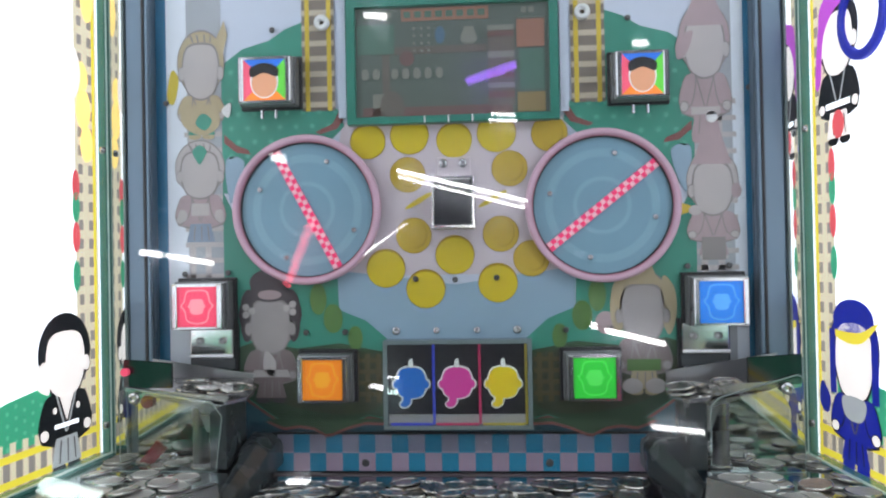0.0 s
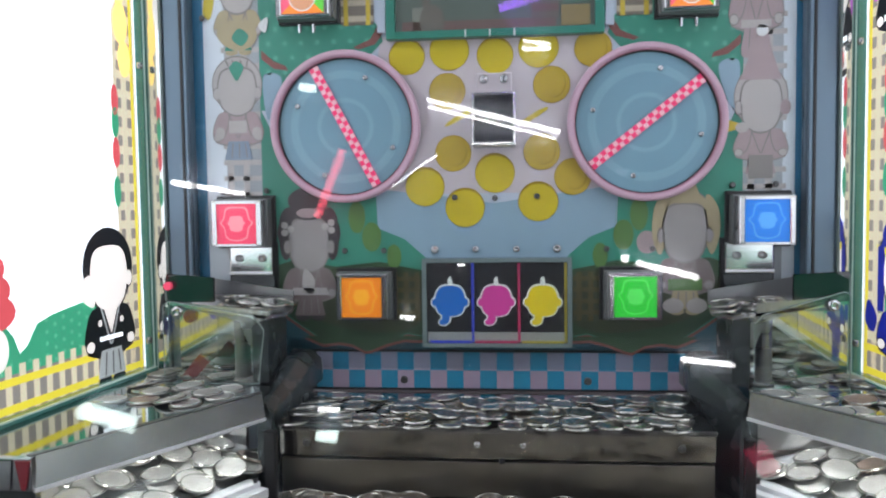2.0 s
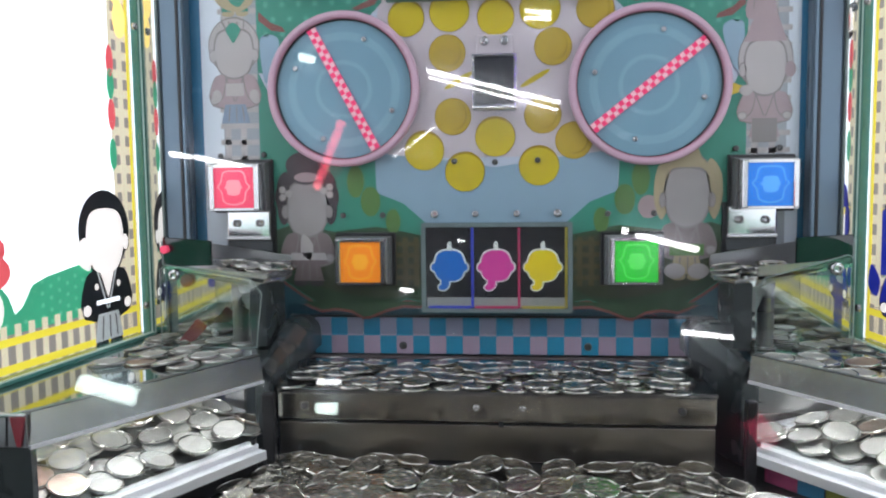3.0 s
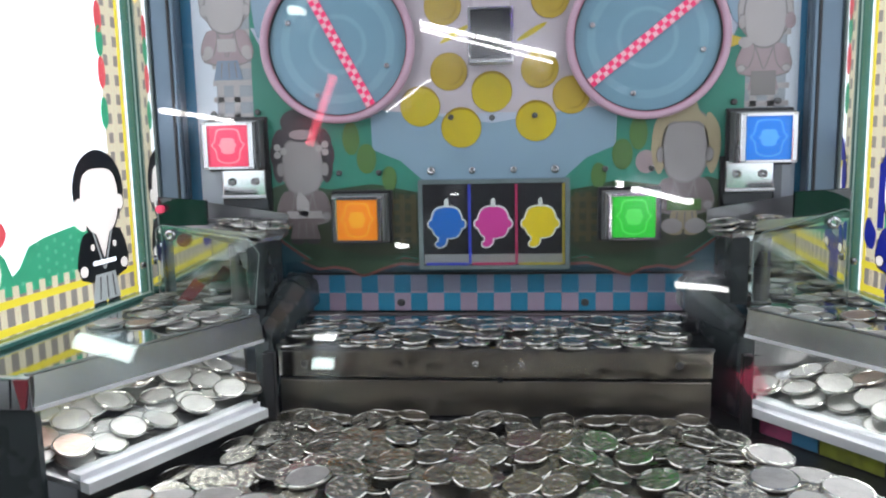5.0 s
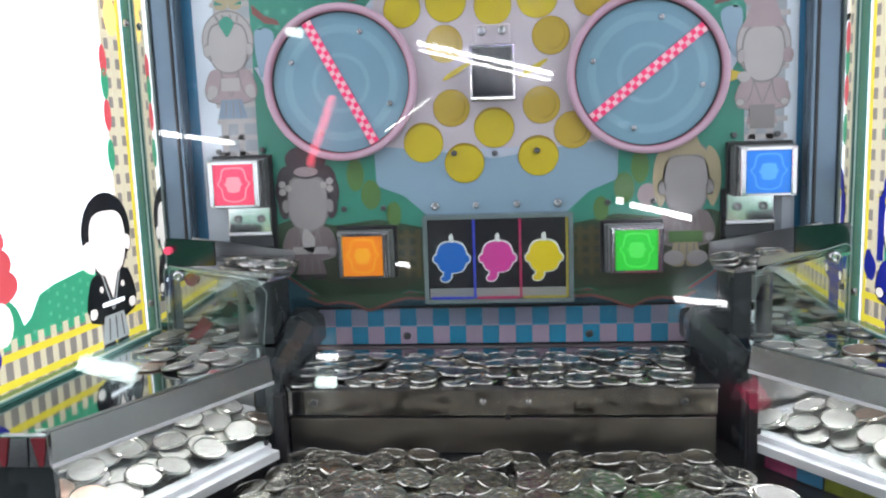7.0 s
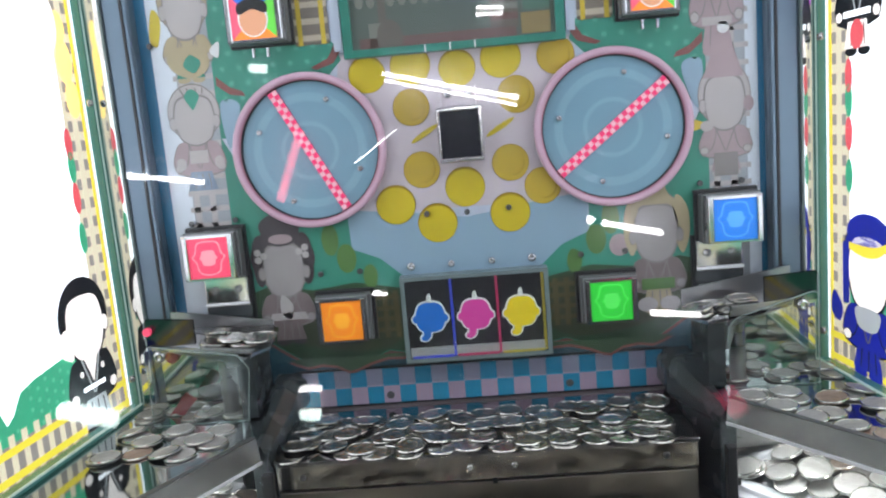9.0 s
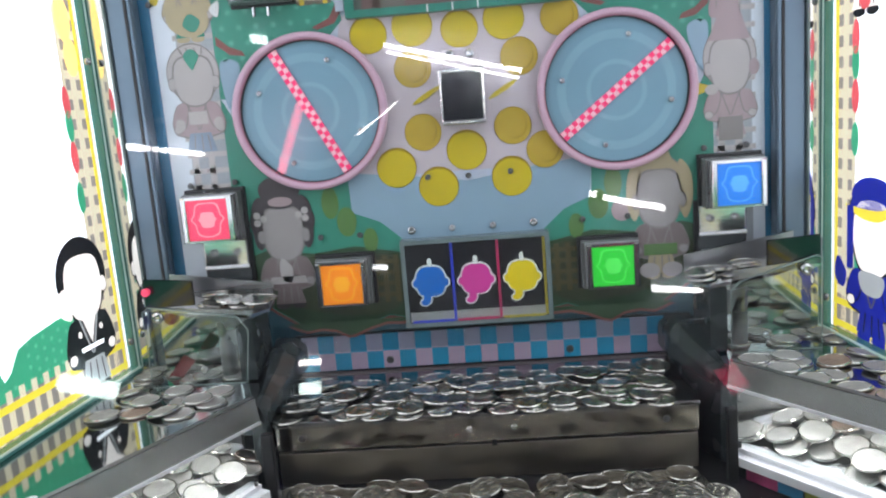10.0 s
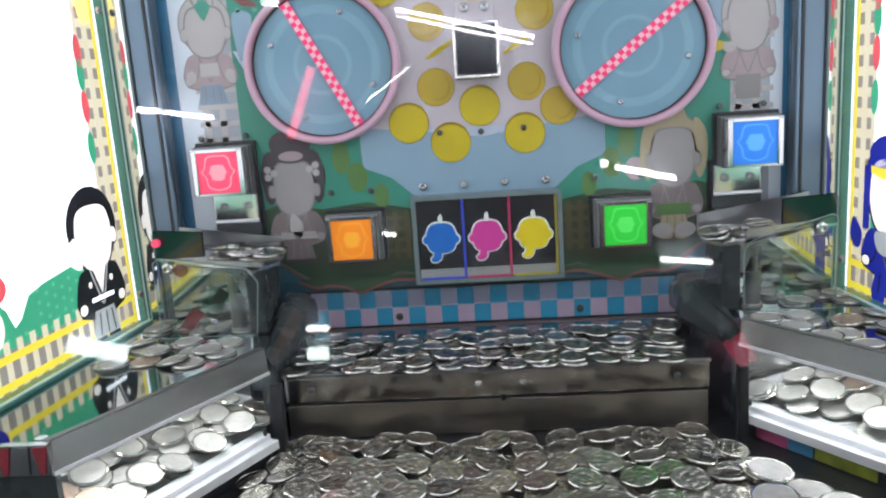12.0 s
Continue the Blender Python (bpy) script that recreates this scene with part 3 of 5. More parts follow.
    printed(parent, "print", oval(cx - w * 0.3, foot + b * 0.06, w * 0.28, b * 0.07, 14), layer, hair)
    printed(parent, "print", oval(cx + w * 0.3, foot + b * 0.06, w * 0.28, b * 0.07, 14), layer, hair)
    if hat:
        printed(parent, "print", hat[1], layer + 2, hat[0])


figure(board, -0.207, 0.400, 0.350, 0.315, 0.019, 4, FIG_BLOND, FIG_SKIN, FIG_BLOND, PRINT_GREEN, (FIG_BLOND, [(-0.196, 0.392), (-0.187, 0.412), (-0.184, 0.400), (-0.188, 0.385)]))
figure(board, -0.209, 0.310, 0.268, 0.226, 0.020, 4, FIG_SKIN, FIG_SKIN, FIG_RED, FIG_BLUE)
figure(board, -0.152, 0.188, 0.140, 0.098, 0.021, 6, FIG_DARK, FIG_LOW, FIG_ROBE, FIG_ROBE, (FIG_DARK, oval(-0.152, 0.190, 0.016, 0.010, 20)))
figure(board, 0.199, 0.405, 0.353, 0.300, 0.019, 4, FIG_RED, FIG_SKIN, FIG_RED, FIG_RED, (FIG_RED, [(0.182, 0.392), (0.216, 0.392), (0.203, 0.425), (0.195, 0.425)]))
figure(board, 0.203, 0.290, 0.245, 0.208, 0.019, 4, FIG_SKIN, FIG_SKIN, FIG_RED, FIG_RED, (FIG_RED, [(0.187, 0.283), (0.218, 0.283), (0.206, 0.318), (0.201, 0.318)]))
figure(board, 0.147, 0.196, 0.146, 0.103, 0.021, 6, FIG_BLOND, FIG_LOW, FIG_ROBE, FIG_BLOND, (FIG_BLOND, [(0.134, 0.190), (0.160, 0.190), (0.152, 0.212), (0.146, 0.212)]))
printed(board, "print", oval(0.118, 0.160, 0.008, 0.009, 18), 5, FIG_RED)
# plain accessories of the figures: leaf mark, hair buns, flowers, horn, tassel, collars
for pts, layer, m in (
    (smooth([(-0.209, 0.310), (-0.203, 0.305), (-0.206, 0.298), (-0.209, 0.294), (-0.212, 0.298), (-0.215, 0.305)]), 7, PRINT_GREEN),
    (rect(-0.2165, 0.252, -0.2015, 0.262), 7, FIG_SKIN), (oval(-0.224, 0.252, 0.004, 0.005, 14), 7, FIG_SKIN), (oval(-0.193, 0.252, 0.004, 0.005, 14), 7, FIG_SKIN),
    (smooth([(-0.176, 0.182), (-0.168, 0.190), (-0.166, 0.165), (-0.170, 0.148), (-0.176, 0.155)]), 6.5, FIG_DARK), (smooth([(-0.128, 0.182), (-0.136, 0.190), (-0.138, 0.165), (-0.134, 0.148), (-0.128, 0.155)]), 6.5, FIG_DARK),
    (oval(-0.152, 0.170, 0.0265, 0.021, 24), 5.5, FIG_DARK), (oval(-0.152, 0.196, 0.017, 0.011, 24), 5.7, FIG_DARK),
    (oval(-0.172, 0.176, 0.0030, 0.0030, 8), 9, FIG_SKIN), (oval(-0.167, 0.173, 0.0030, 0.0030, 8), 9, FIG_SKIN), (oval(-0.172, 0.170, 0.0030, 0.0030, 8), 9, FIG_SKIN),
    (oval(-0.133, 0.178, 0.0030, 0.0030, 8), 9, FIG_SKIN), (oval(-0.138, 0.175, 0.0030, 0.0030, 8), 9, FIG_SKIN), (oval(-0.133, 0.172, 0.0030, 0.0030, 8), 9, FIG_SKIN), (oval(-0.152, 0.186, 0.010, 0.004, 18), 9.5, FIG_RED),
    (smooth([(-0.156, 0.140), (-0.148, 0.132), (-0.150, 0.120), (-0.158, 0.126)]), 9, FIG_SKIN), ([(-0.166, 0.125), (-0.138, 0.125), (-0.136, 0.119), (-0.168, 0.119)], 9, FIG_SKIN),
    (smooth([(0.124, 0.188), (0.132, 0.196), (0.134, 0.168), (0.128, 0.150), (0.122, 0.165)]), 6.5, FIG_BLOND), (smooth([(0.172, 0.186), (0.163, 0.196), (0.161, 0.168), (0.167, 0.150), (0.173, 0.165)]), 6.5, FIG_BLOND),
    (oval(0.130, 0.200, 0.007, 0.006, 16), 9, FIG_RED), (rect(0.134, 0.122, 0.160, 0.131), 9, PRINT_LEAF), (oval(0.138, 0.110, 0.008, 0.006, 16), 9, FIG_SKIN), (oval(0.156, 0.110, 0.008, 0.006, 16), 9, FIG_SKIN),
    (oval(0.2035, 0.320, 0.0045, 0.0045, 16), 7, CABINET), ([(0.176, 0.254), (0.188, 0.250), (0.188, 0.247), (0.176, 0.243)], 7, PRINT_YELLOW), (oval(0.189, 0.247, 0.005, 0.004, 16), 7.5, FIG_SKIN),
    (rect(0.194, 0.208, 0.212, 0.226), 7, FIG_GREY), (oval(0.221, 0.262, 0.004, 0.006, 14), 6, FIG_RED),
    (smooth([(0.178, 0.382), (0.190, 0.388), (0.186, 0.372), (0.178, 0.366)]), 7, FIG_RED), (rect(0.188, 0.322, 0.210, 0.328), 7, FIG_SKIN),
    (smooth([(-0.222, 0.340), (-0.196, 0.342), (-0.192, 0.326), (-0.206, 0.318), (-0.222, 0.326)]), 7, FIG_BLOND), (smooth([(-0.206, 0.336), (-0.198, 0.330), (-0.204, 0.322), (-0.212, 0.328)]), 8, PRINT_GREEN),
    (smooth([(-0.190, 0.338), (-0.182, 0.344), (-0.184, 0.332)]), 7, CABINET), (smooth([(-0.230, 0.345), (-0.226, 0.365), (-0.232, 0.372), (-0.236, 0.350)]), 4, PRINT_GOLD)):
    printed(board, "print", pts, layer, m)

# gold coins printed round the counter
GOLD = [(-0.069, 0.309), (-0.035, 0.313), (0.001, 0.308), (0.035, 0.313), (0.077, 0.311), (-0.037, 0.281), (0.045, 0.284), (-0.033, 0.232), (0.037, 0.232), (0.0, 0.216), (-0.056, 0.206), (-0.024, 0.189), (0.034, 0.193), (0.061, 0.212)]
for i, (x, z) in enumerate(GOLD):
    r = 0.0158 if i in (1, 3, 9, 10, 11, 12) else 0.0145
    dim = i in (4, 5, 6, 7, 8, 13)
    # dark outline; bright faces sit lower, so it doubles as a painted drop shadow
    printed(board, "gold_coin_rim_shadow", oval(x, z, r, r, 30), 4, PRINT_GOLD_RIM)
    printed(board, "gold_coin", oval(x, z - (0.0001 if dim else 0.0009), r - 0.0005, r - (0.0005 if dim else 0.0012), 30), 5, PRINT_GOLD_DIM if dim else PRINT_GOLD)
    if i in (4, 5, 6, 7, 8, 13):
        printed(board, "gold_coin_face", oval(x + 0.002, z + 0.0006, r * 0.62, r * 0.74, 24), 6, PRINT_GOLD_RIM)
        printed(board, "gold_coin_face", oval(x + 0.0014, z + 0.001, r * 0.60, r * 0.72, 24), 7, PRINT_GOLD_DIM)
for x, z, tilt in ((-0.028, 0.260, 0.5), (0.031, 0.260, 0.5)):
    pts = [(x + 0.011 * math.cos(a) + 0.003 * math.sin(a), z + 0.004 * math.sin(a) + tilt * 0.011 * math.cos(a)) for a in [2 * math.pi * k / 20 for k in range(20)]]
    printed(board, "gold_coin", pts, 5, PRINT_GOLD)

for x, z, r in ((-0.0485, 0.1555, 0.0036), (-0.016, 0.1555, 0.003), (0.0165, 0.1555, 0.003), (0.0485, 0.1555, 0.0036)):
    part("screw", screw_head(x, -0.001, z, r, 0.0028), SCREW, board, "bright steel screw head")
for x, z in ((-0.222, 0.204), (-0.186, 0.2045), (0.182, 0.2035), (0.214, 0.2035), (-0.122, 0.155), (-0.090, 0.155), (0.087, 0.155), (0.122, 0.155), (-0.032, 0.197), (0.033, 0.197), (0.0, 0.196), (-0.146, 0.402), (0.140, 0.400), (-0.236, 0.345), (0.232, 0.342)):
    part("screw", screw_head(x, -0.0026, z, 0.0024, 0.002), SCREW_DARK, board, "small dark screw head")

# checkered strip under the panel: tiles
tile_meshes = {}
for material in (TILE_PINK, TILE_BLUE):
    me = bpy.data.meshes.new("tile")
    bm = box((-0.00665, -0.0012, -0.0072), (0.00665, 0.001, 0.0072))
    bm.to_mesh(me)
    bm.free()
    me.materials.append(material)
    tile_meshes[material] = me
strip = empty("checkered_strip", pose(0, P - 0.0022, 0))
part("backing", box((-0.152, 0.0006, 0.040), (0.152, 0.0018, 0.0745)), BLACK, strip)
for i in range(22):
    for j in range(2):
        ob = new("tile", tile_meshes[TILE_PINK if (i + j) % 2 else TILE_BLUE])
        ob.parent = strip
        ob.location = (-0.1405 + 0.01338 * i, 0, 0.0507 + 0.0145 * j)
for x in (-0.075, 0.072):
    part("screw", screw_head(x, -0.0012, 0.050, 0.0032, 0.001), SCREW_DARK, strip, "flat dark screw")
valance = part("valance", box((-0.168, -0.0062, 0.0600), (0.168, -0.0050, 0.0840)), VALANCE, board, "clear teal acrylic lower edge")
valance.visible_shadow = False
for sx in (-1, 1):
    wave = [(0.055, 0.0840), (0.060, 0.0805), (0.074, 0.0812), (0.088, 0.0775), (0.101, 0.0722), (0.106, 0.0715), (0.116, 0.0770), (0.128, 0.0788), (0.140, 0.0770), (0.148, 0.0800), (0.156, 0.0840)]
    printed(board, "print", [(sx * x, z) for x, z in wave], 36, PRINT_BROWN)
    printed(board, "print", [(sx * x * 1.0, z + 0.0022) for x, z in wave], 37, PRINT_GREEN_DIMMED)
tagged(strip, "pink and blue checkered strip along the backboard foot", "checkered strip")
tagged(board, "printed backboard of a medal machine with green hills", "backboard")


# ---- dials ----
def dial(cx, cz, angle):
    d = empty("dial", pose(cx, P - 0.003, cz))
    part("rim", ring(0, 0, 0.0555, 0.0605, 0.0, -0.006), PRINT_PINK, d, "pink plastic rim ring")
    part("rim_inner", ring(0, 0, 0.0546, 0.0557, 0.0, -0.0045), PRINT_PINK_DARK, d, "darker pink inner rim")
    # shadow in the gap inside the rim, painted as a thin black ring
    part("gap_shadow_ring", ring(0, 0, 0.0536, 0.0548, 0.0, -0.0024), BLACK, d, "gap round the disc with its shadow painted black")
    disc = part("disc", prism(oval(0, 0, 0.0538, 0.0538, 64), -0.0015, 0.0015), DISC_BLUE, d, "translucent blue turning disc")
    for k, (rr, m) in enumerate(((0.0450, DISC_BLUE_LIGHT), (0.0385, DISC_BLUE), (0.0230, DISC_BLUE_LIGHT), (0.0195, DISC_BLUE))):
        part("circle", prism(oval(0, 0, rr, rr, 56), -0.0016 - 0.0001 * k, -0.001), m, disc)
    a = radians(angle)
    ux, uz = math.cos(a), math.sin(a)

    def at(u, v):
        return (u * ux - v * uz, u * uz + v * ux)
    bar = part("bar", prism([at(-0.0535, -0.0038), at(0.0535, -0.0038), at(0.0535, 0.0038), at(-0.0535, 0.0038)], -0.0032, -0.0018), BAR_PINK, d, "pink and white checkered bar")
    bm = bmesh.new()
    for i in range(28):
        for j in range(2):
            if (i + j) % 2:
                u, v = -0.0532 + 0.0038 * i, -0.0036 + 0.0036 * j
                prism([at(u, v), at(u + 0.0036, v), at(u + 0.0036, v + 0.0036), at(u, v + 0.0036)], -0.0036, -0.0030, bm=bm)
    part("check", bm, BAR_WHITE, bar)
    for k in range(4):
        b = a + radians(38 + 90 * k)
        part("bolt", screw_head(0.042 * math.cos(b), -0.0015, 0.042 * math.sin(b), 0.0024, 0.0034), SCREW, d, "steel bolt head")
    tagged(d, "round blue dial with pink rim and checkered bar", "dial", "dials")


dial(-0.119, 0.2545, -62)
dial(0.117, 0.2525, 38)

# ---- screen ----
scr = empty("screen", pose(0.0005, P, 0.368))
part("panel", box((-0.078, -0.004, -0.047), (0.078, 0.0, 0.062)), SCREEN, scr, "dim dark game screen")
bm = bmesh.new()
for q in (rect(-0.0845, -0.0465, 0.0845, -0.0410), rect(-0.0845, 0.0475, 0.0845, 0.062), rect(-0.0845, -0.0410, -0.0775, 0.0475), rect(0.0775, -0.0410, 0.0845, 0.0475)):
    prism(q, -0.009, 0, bm=bm)
part("frame", bm, SCREEN_FRAME, scr, "green printed screen frame")
for s in (-1, 1):
    part("side_trim", prism(rect(s * 0.0890 - 0.0032, -0.040, s * 0.0890 + 0.0032, 0.06), -0.0045, -0.0005), PANEL_SKY, scr)
for k, (z0, z1) in enumerate(((0.026, 0.030), (0.021, 0.025), (0.004, 0.009), (-0.012, -0.007), (-0.020, -0.016), (-0.028, -0.023))):
    part("picture", prism(rect(0.029, z0, 0.050, z1), -0.0053, -0.0049), (SCREEN_GREY, SCREEN_RED)[k % 2], scr)
part("picture", prism(rect(-0.072, 0.0095, 0.028, 0.0155), -0.0046, -0.0041), SCREEN_BROWN, scr)
part("picture", prism(rect(-0.056, -0.032, -0.050, 0.022), -0.00455, -0.0041), SCREEN_BROWN, scr)
part("picture", prism(rect(0.053, 0.0350, 0.0745, 0.0355), -0.0053, -0.0043), SCREEN_GREY, scr)
part("picture", prism(smooth([(-0.056, -0.040), (-0.040, -0.040), (-0.040, -0.026), (-0.048, -0.020), (-0.057, -0.026)]), -0.0053, -0.0049), SCREEN_BROWN, scr)
part("picture", prism(smooth([(0.008, 0.018), (0.020, 0.018), (0.018, 0.027), (0.010, 0.027)]), -0.0056, -0.0050), SCREEN_GREY, scr)
shot = [(rect(-0.040, 0.036, 0.030, 0.046), SCREEN_ORANGE), (rect(0.052, 0.012, 0.074, 0.034), SCREEN_ORANGE), (rect(0.052, -0.0395, 0.074, -0.024), SCREEN_YELLOW), (rect(0.054, -0.022, 0.074, 0.010), SCREEN_GREEN),
        (rect(-0.072, -0.0405, 0.048, -0.033), SCREEN_RED), (rect(-0.076, 0.010, -0.046, 0.034), SCREEN_GREEN), (oval(-0.036, 0.006, 0.006, 0.006, 18), SCREEN_RED), (rect(0.029, -0.034, 0.050, 0.030), SCREEN_BROWN),
        (rect(-0.064, -0.040, -0.046, -0.022), SCREEN_GREY), (oval(-0.009, 0.024, 0.004, 0.007, 16), SCREEN_BLUE), (rect(0.010, 0.016, 0.018, 0.030), SCREEN_GREY)]
for pts, material in shot:
    part("picture", prism(pts, -0.0048, -0.0042), material, scr)
bm = bmesh.new()
for i in range(8):
    prism(rect(-0.038 + 0.0085 * i, 0.0385, -0.0325 + 0.0085 * i, 0.0435), -0.0053, -0.005, bm=bm)
part("picture", bm, SCREEN_GREEN, scr)
bm = bmesh.new()
for x in (-0.070, -0.061, -0.046, -0.037, -0.028, -0.019, -0.010):
    prism(oval(x, -0.006, 0.003, 0.0045, 12), -0.0053, -0.0043, bm=bm)
for i in range(3):
    for j in range(4):
        prism(oval(-0.030 + 0.006 * i, 0.012 + 0.006 * j, 0.0012, 0.0012, 8), -0.0053, -0.0043, bm=bm)
for x in (-0.056, -0.050, 0.058, 0.064):
    prism(oval(x, 0.0415, 0.0024, 0.0024, 12), -0.0053, -0.0043, bm=bm)
part("picture", bm, SCREEN_GREY, scr)
bm = bmesh.new()
for x in (-0.022, -0.003, 0.016):
    prism(rect(x - 0.0006, -0.0470, x + 0.0006, -0.0412), -0.0096, -0.0088, bm=bm)
part("notch_mark", bm, CABINET, scr)
tagged(scr, "dim dark video screen in a green frame on the backboard", "screen")

# ---- counter box in the middle ----
ctr = empty("counter_box", pose(0.0, P, 0.262))
part("body", box((-0.0172, -0.014, -0.026), (0.0172, 0, 0.0160), 0.0015), STEEL, ctr, "dark steel box frame")
part("face", box((-0.0150, -0.0152, -0.0225), (0.0150, -0.0135, 0.0135)), COUNTER_FACE, ctr, "black glossy face")
for s in (-1, 1):
    part("frame_bar", box((s * 0.0161 - 0.0008, -0.0158, -0.0250), (s * 0.0161 + 0.0008, -0.0138, 0.0152)), CHROME, ctr, "bright chrome frame bar")
part("frame_bar", box((-0.0150, -0.0158, -0.0250), (0.0150, -0.0138, -0.0232)), CHROME, ctr, "bright chrome frame bar")
part("frame_bar", box((-0.0150, -0.0158, 0.0142), (0.0150, -0.0138, 0.0152)), CHROME, ctr, "bright chrome frame bar")
part("tab", box((-0.0140, -0.004, 0.0160), (0.0140, 0, 0.0320), 0.0012), PRINT_PINKWHITE, ctr, "pale mounting tab")
for s in (-1, 1):
    part("screw", screw_head(s * 0.0078, -0.004, 0.0268, 0.0038, 0.004), SCREW, ctr)
tagged(ctr, "black-faced counter box in a chrome frame", "counter")


# ---- lit buttons ----
def blob_face(parent, w, h, y, material, name="emblem"):
    pts = smooth([(0, 0.42 * h), (0.26 * w, 0.38 * h), (0.34 * w, 0.12 * h), (0.42 * w, 0.02 * h), (0.32 * w, -0.12 * h), (0.26 * w, -0.36 * h), (0, -0.44 * h), (-0.26 * w, -0.36 * h), (-0.32 * w, -0.12 * h), (-0.42 * w, 0.02 * h), (-0.34 * w, 0.12 * h), (-0.26 * w, 0.38 * h)], 4)
    return part(name, prism(pts, y - 0.0004, y + 0.0002), material, parent)


def button(cx, cz, w, h, depth, face, light, label, shift=0.0):
    """A chrome-framed box with a glowing square face; the dark base sits towards the middle."""
    b = empty("lit_button", pose(cx, P, cz))
    part("base", box((-w / 2 - 0.0042 + shift, -depth * 0.22, -h / 2 - 0.003), (w / 2 + 0.0042 + shift, 0, h / 2 + 0.0048), 0.001), BLACK, b, "black base box")
    part("body", box((-w / 2 - 0.0022 + shift * 0.6, -depth * 0.72, -h / 2 - 0.0012), (w / 2 + 0.0022 + shift * 0.6, -depth * 0.2, h / 2 + 0.002), 0.001), HOUSING, b, "grey plastic housing")
    part("collar", box((-w / 2 - 0.0008, -depth + 0.0022, -h / 2 - 0.0008), (w / 2 + 0.0008, -depth * 0.7, h / 2 + 0.001), 0.0008), STEEL, b, "grey steel collar")
    bm = bmesh.new()
    for q in (rect(-w / 2, -h / 2, -w / 2 + 0.0042, h / 2), rect(w / 2 - 0.0042, -h / 2, w / 2, h / 2)):
        prism(q, -depth - 0.003, -depth + 0.003, bm=bm, bevel=0.0008)
    for q in (rect(-w / 2, h / 2 - 0.0018, w / 2, h / 2 + 0.0004), rect(-w / 2, -h / 2 - 0.0004, w / 2, -h / 2 + 0.0012)):
        prism(q, -depth - 0.002, -depth + 0.003, bm=bm)
    part("frame", bm, FRAME_CHROME, b, "chrome frame")
    fw, fh = w - 0.0084, h - 0.003
    f = part("face", box((-fw / 2, -depth - 0.0008, -fh / 2), (fw / 2, -depth + 0.002, fh / 2)), face, b, "glowing translucent face")
    if light:
        blob_face(f, fw, fh, -depth - 0.0009, light, "emblem_line")
        blob_face(f, fw * 0.9, fh * 0.92, -depth - 0.0012, face)
        blob_face(f, fw * 0.55, fh * 0.45, -depth - 0.0015, light, "emblem_middle")
    else:
        for tri, m in (([(-0.5, 0.5), (0.5, 0.5), (0, 0)], C_BLUE), ([(-0.5, -0.5), (-0.5, 0.5), (0, 0)], C_PINK), ([(0.5, 0.5), (0.5, -0.5), (0, 0)], C_GREEN), ([(0.5, -0.5), (-0.5, -0.5), (0, 0)], C_ORANGE)):
            part("wedge", prism([(x * fw, z * fh) for x, z in tri], -depth - 0.0014, -depth - 0.0006), m, f)
        part("emblem_rim", prism(oval(0, -fh * 0.04, fw * 0.34, fh * 0.42, 24), -depth - 0.0018, -depth - 0.0012), SYM_WHITE, f)
        part("emblem", prism(oval(0, -fh * 0.08, fw * 0.30, fh * 0.35, 24), -depth - 0.0022, -depth - 0.0016), C_SKIN, f)
        part("emblem_top", prism(smooth([(-fw * 0.3, fh * 0.06), (-fw * 0.32, fh * 0.28), (0, fh * 0.40), (fw * 0.32, fh * 0.28), (fw * 0.3, fh * 0.06), (0, fh * 0.16)]), -depth - 0.0026, -depth - 0.002), C_BLACK, f)
        for s in (-0.008, 0.008):
            part("pin", rod((s * 0.7 + shift, -depth * 0.5, -h / 2 - 0.004), (s * 0.7 + shift, -depth * 0.5, -h / 2 - 0.011), 0.0014, 8), SCREW, b)
    tagged(b, label, "lit button", "lit buttons")
    return b


button(-0.2045, 0.1785, 0.0405, 0.0350, 0.022, B_RED, B_REDL, "glowing red square button in a chrome frame", 0.0012)
button(0.2020, 0.1765, 0.0405, 0.0350, 0.022, B_BLUE, B_BLUEL, "glowing blue square button in a chrome frame", -0.0012)
button(-0.1058, 0.1190, 0.0400, 0.0350, 0.017, B_ORANGE, B_ORANGEL, "glowing orange square button in a chrome frame", 0.0015)
button(0.1070, 0.1192, 0.0400, 0.0345, 0.017, B_GREEN, B_GREENL, "glowing green square button in a chrome frame", -0.0015)
button(-0.1468, 0.3570, 0.0420, 0.0355, 0.022, C_BLUE, None, "four-coloured lit button with a plain emblem", 0.0)
button(0.1470, 0.3510, 0.0395, 0.0345, 0.022, C_BLUE, None, "four-coloured lit button with a plain emblem", 0.0)

# ---- three-symbol window ----
win = empty("symbol_window", pose(0.0008, P, 0.114))
part("case", box((-0.0565, -0.012, -0.0335), (0.0565, 0, 0.0335), 0.001), WINDOW_DARK, win, "dark window case")
bm = bmesh.new()
for q in (rect(-0.0585, -0.0350, -0.0550, 0.0350), rect(0.0550, -0.0350, 0.0585, 0.0350), rect(-0.0550, 0.0318, 0.0550, 0.0350), rect(-0.0550, -0.0350, 0.0550, -0.0318)):
    prism(q, -0.0155, -0.001, bm=bm)
part("frame", bm, ACRYL_EDGE, win, "clear acrylic frame edge")
# pale band in place of a reflection low in the window
part("step", prism(rect(-0.0545, -0.0310, 0.0545, -0.0235), -0.0135, -0.0118), FIG_SKIN, win, "pale band painted as a reflection under the symbols")
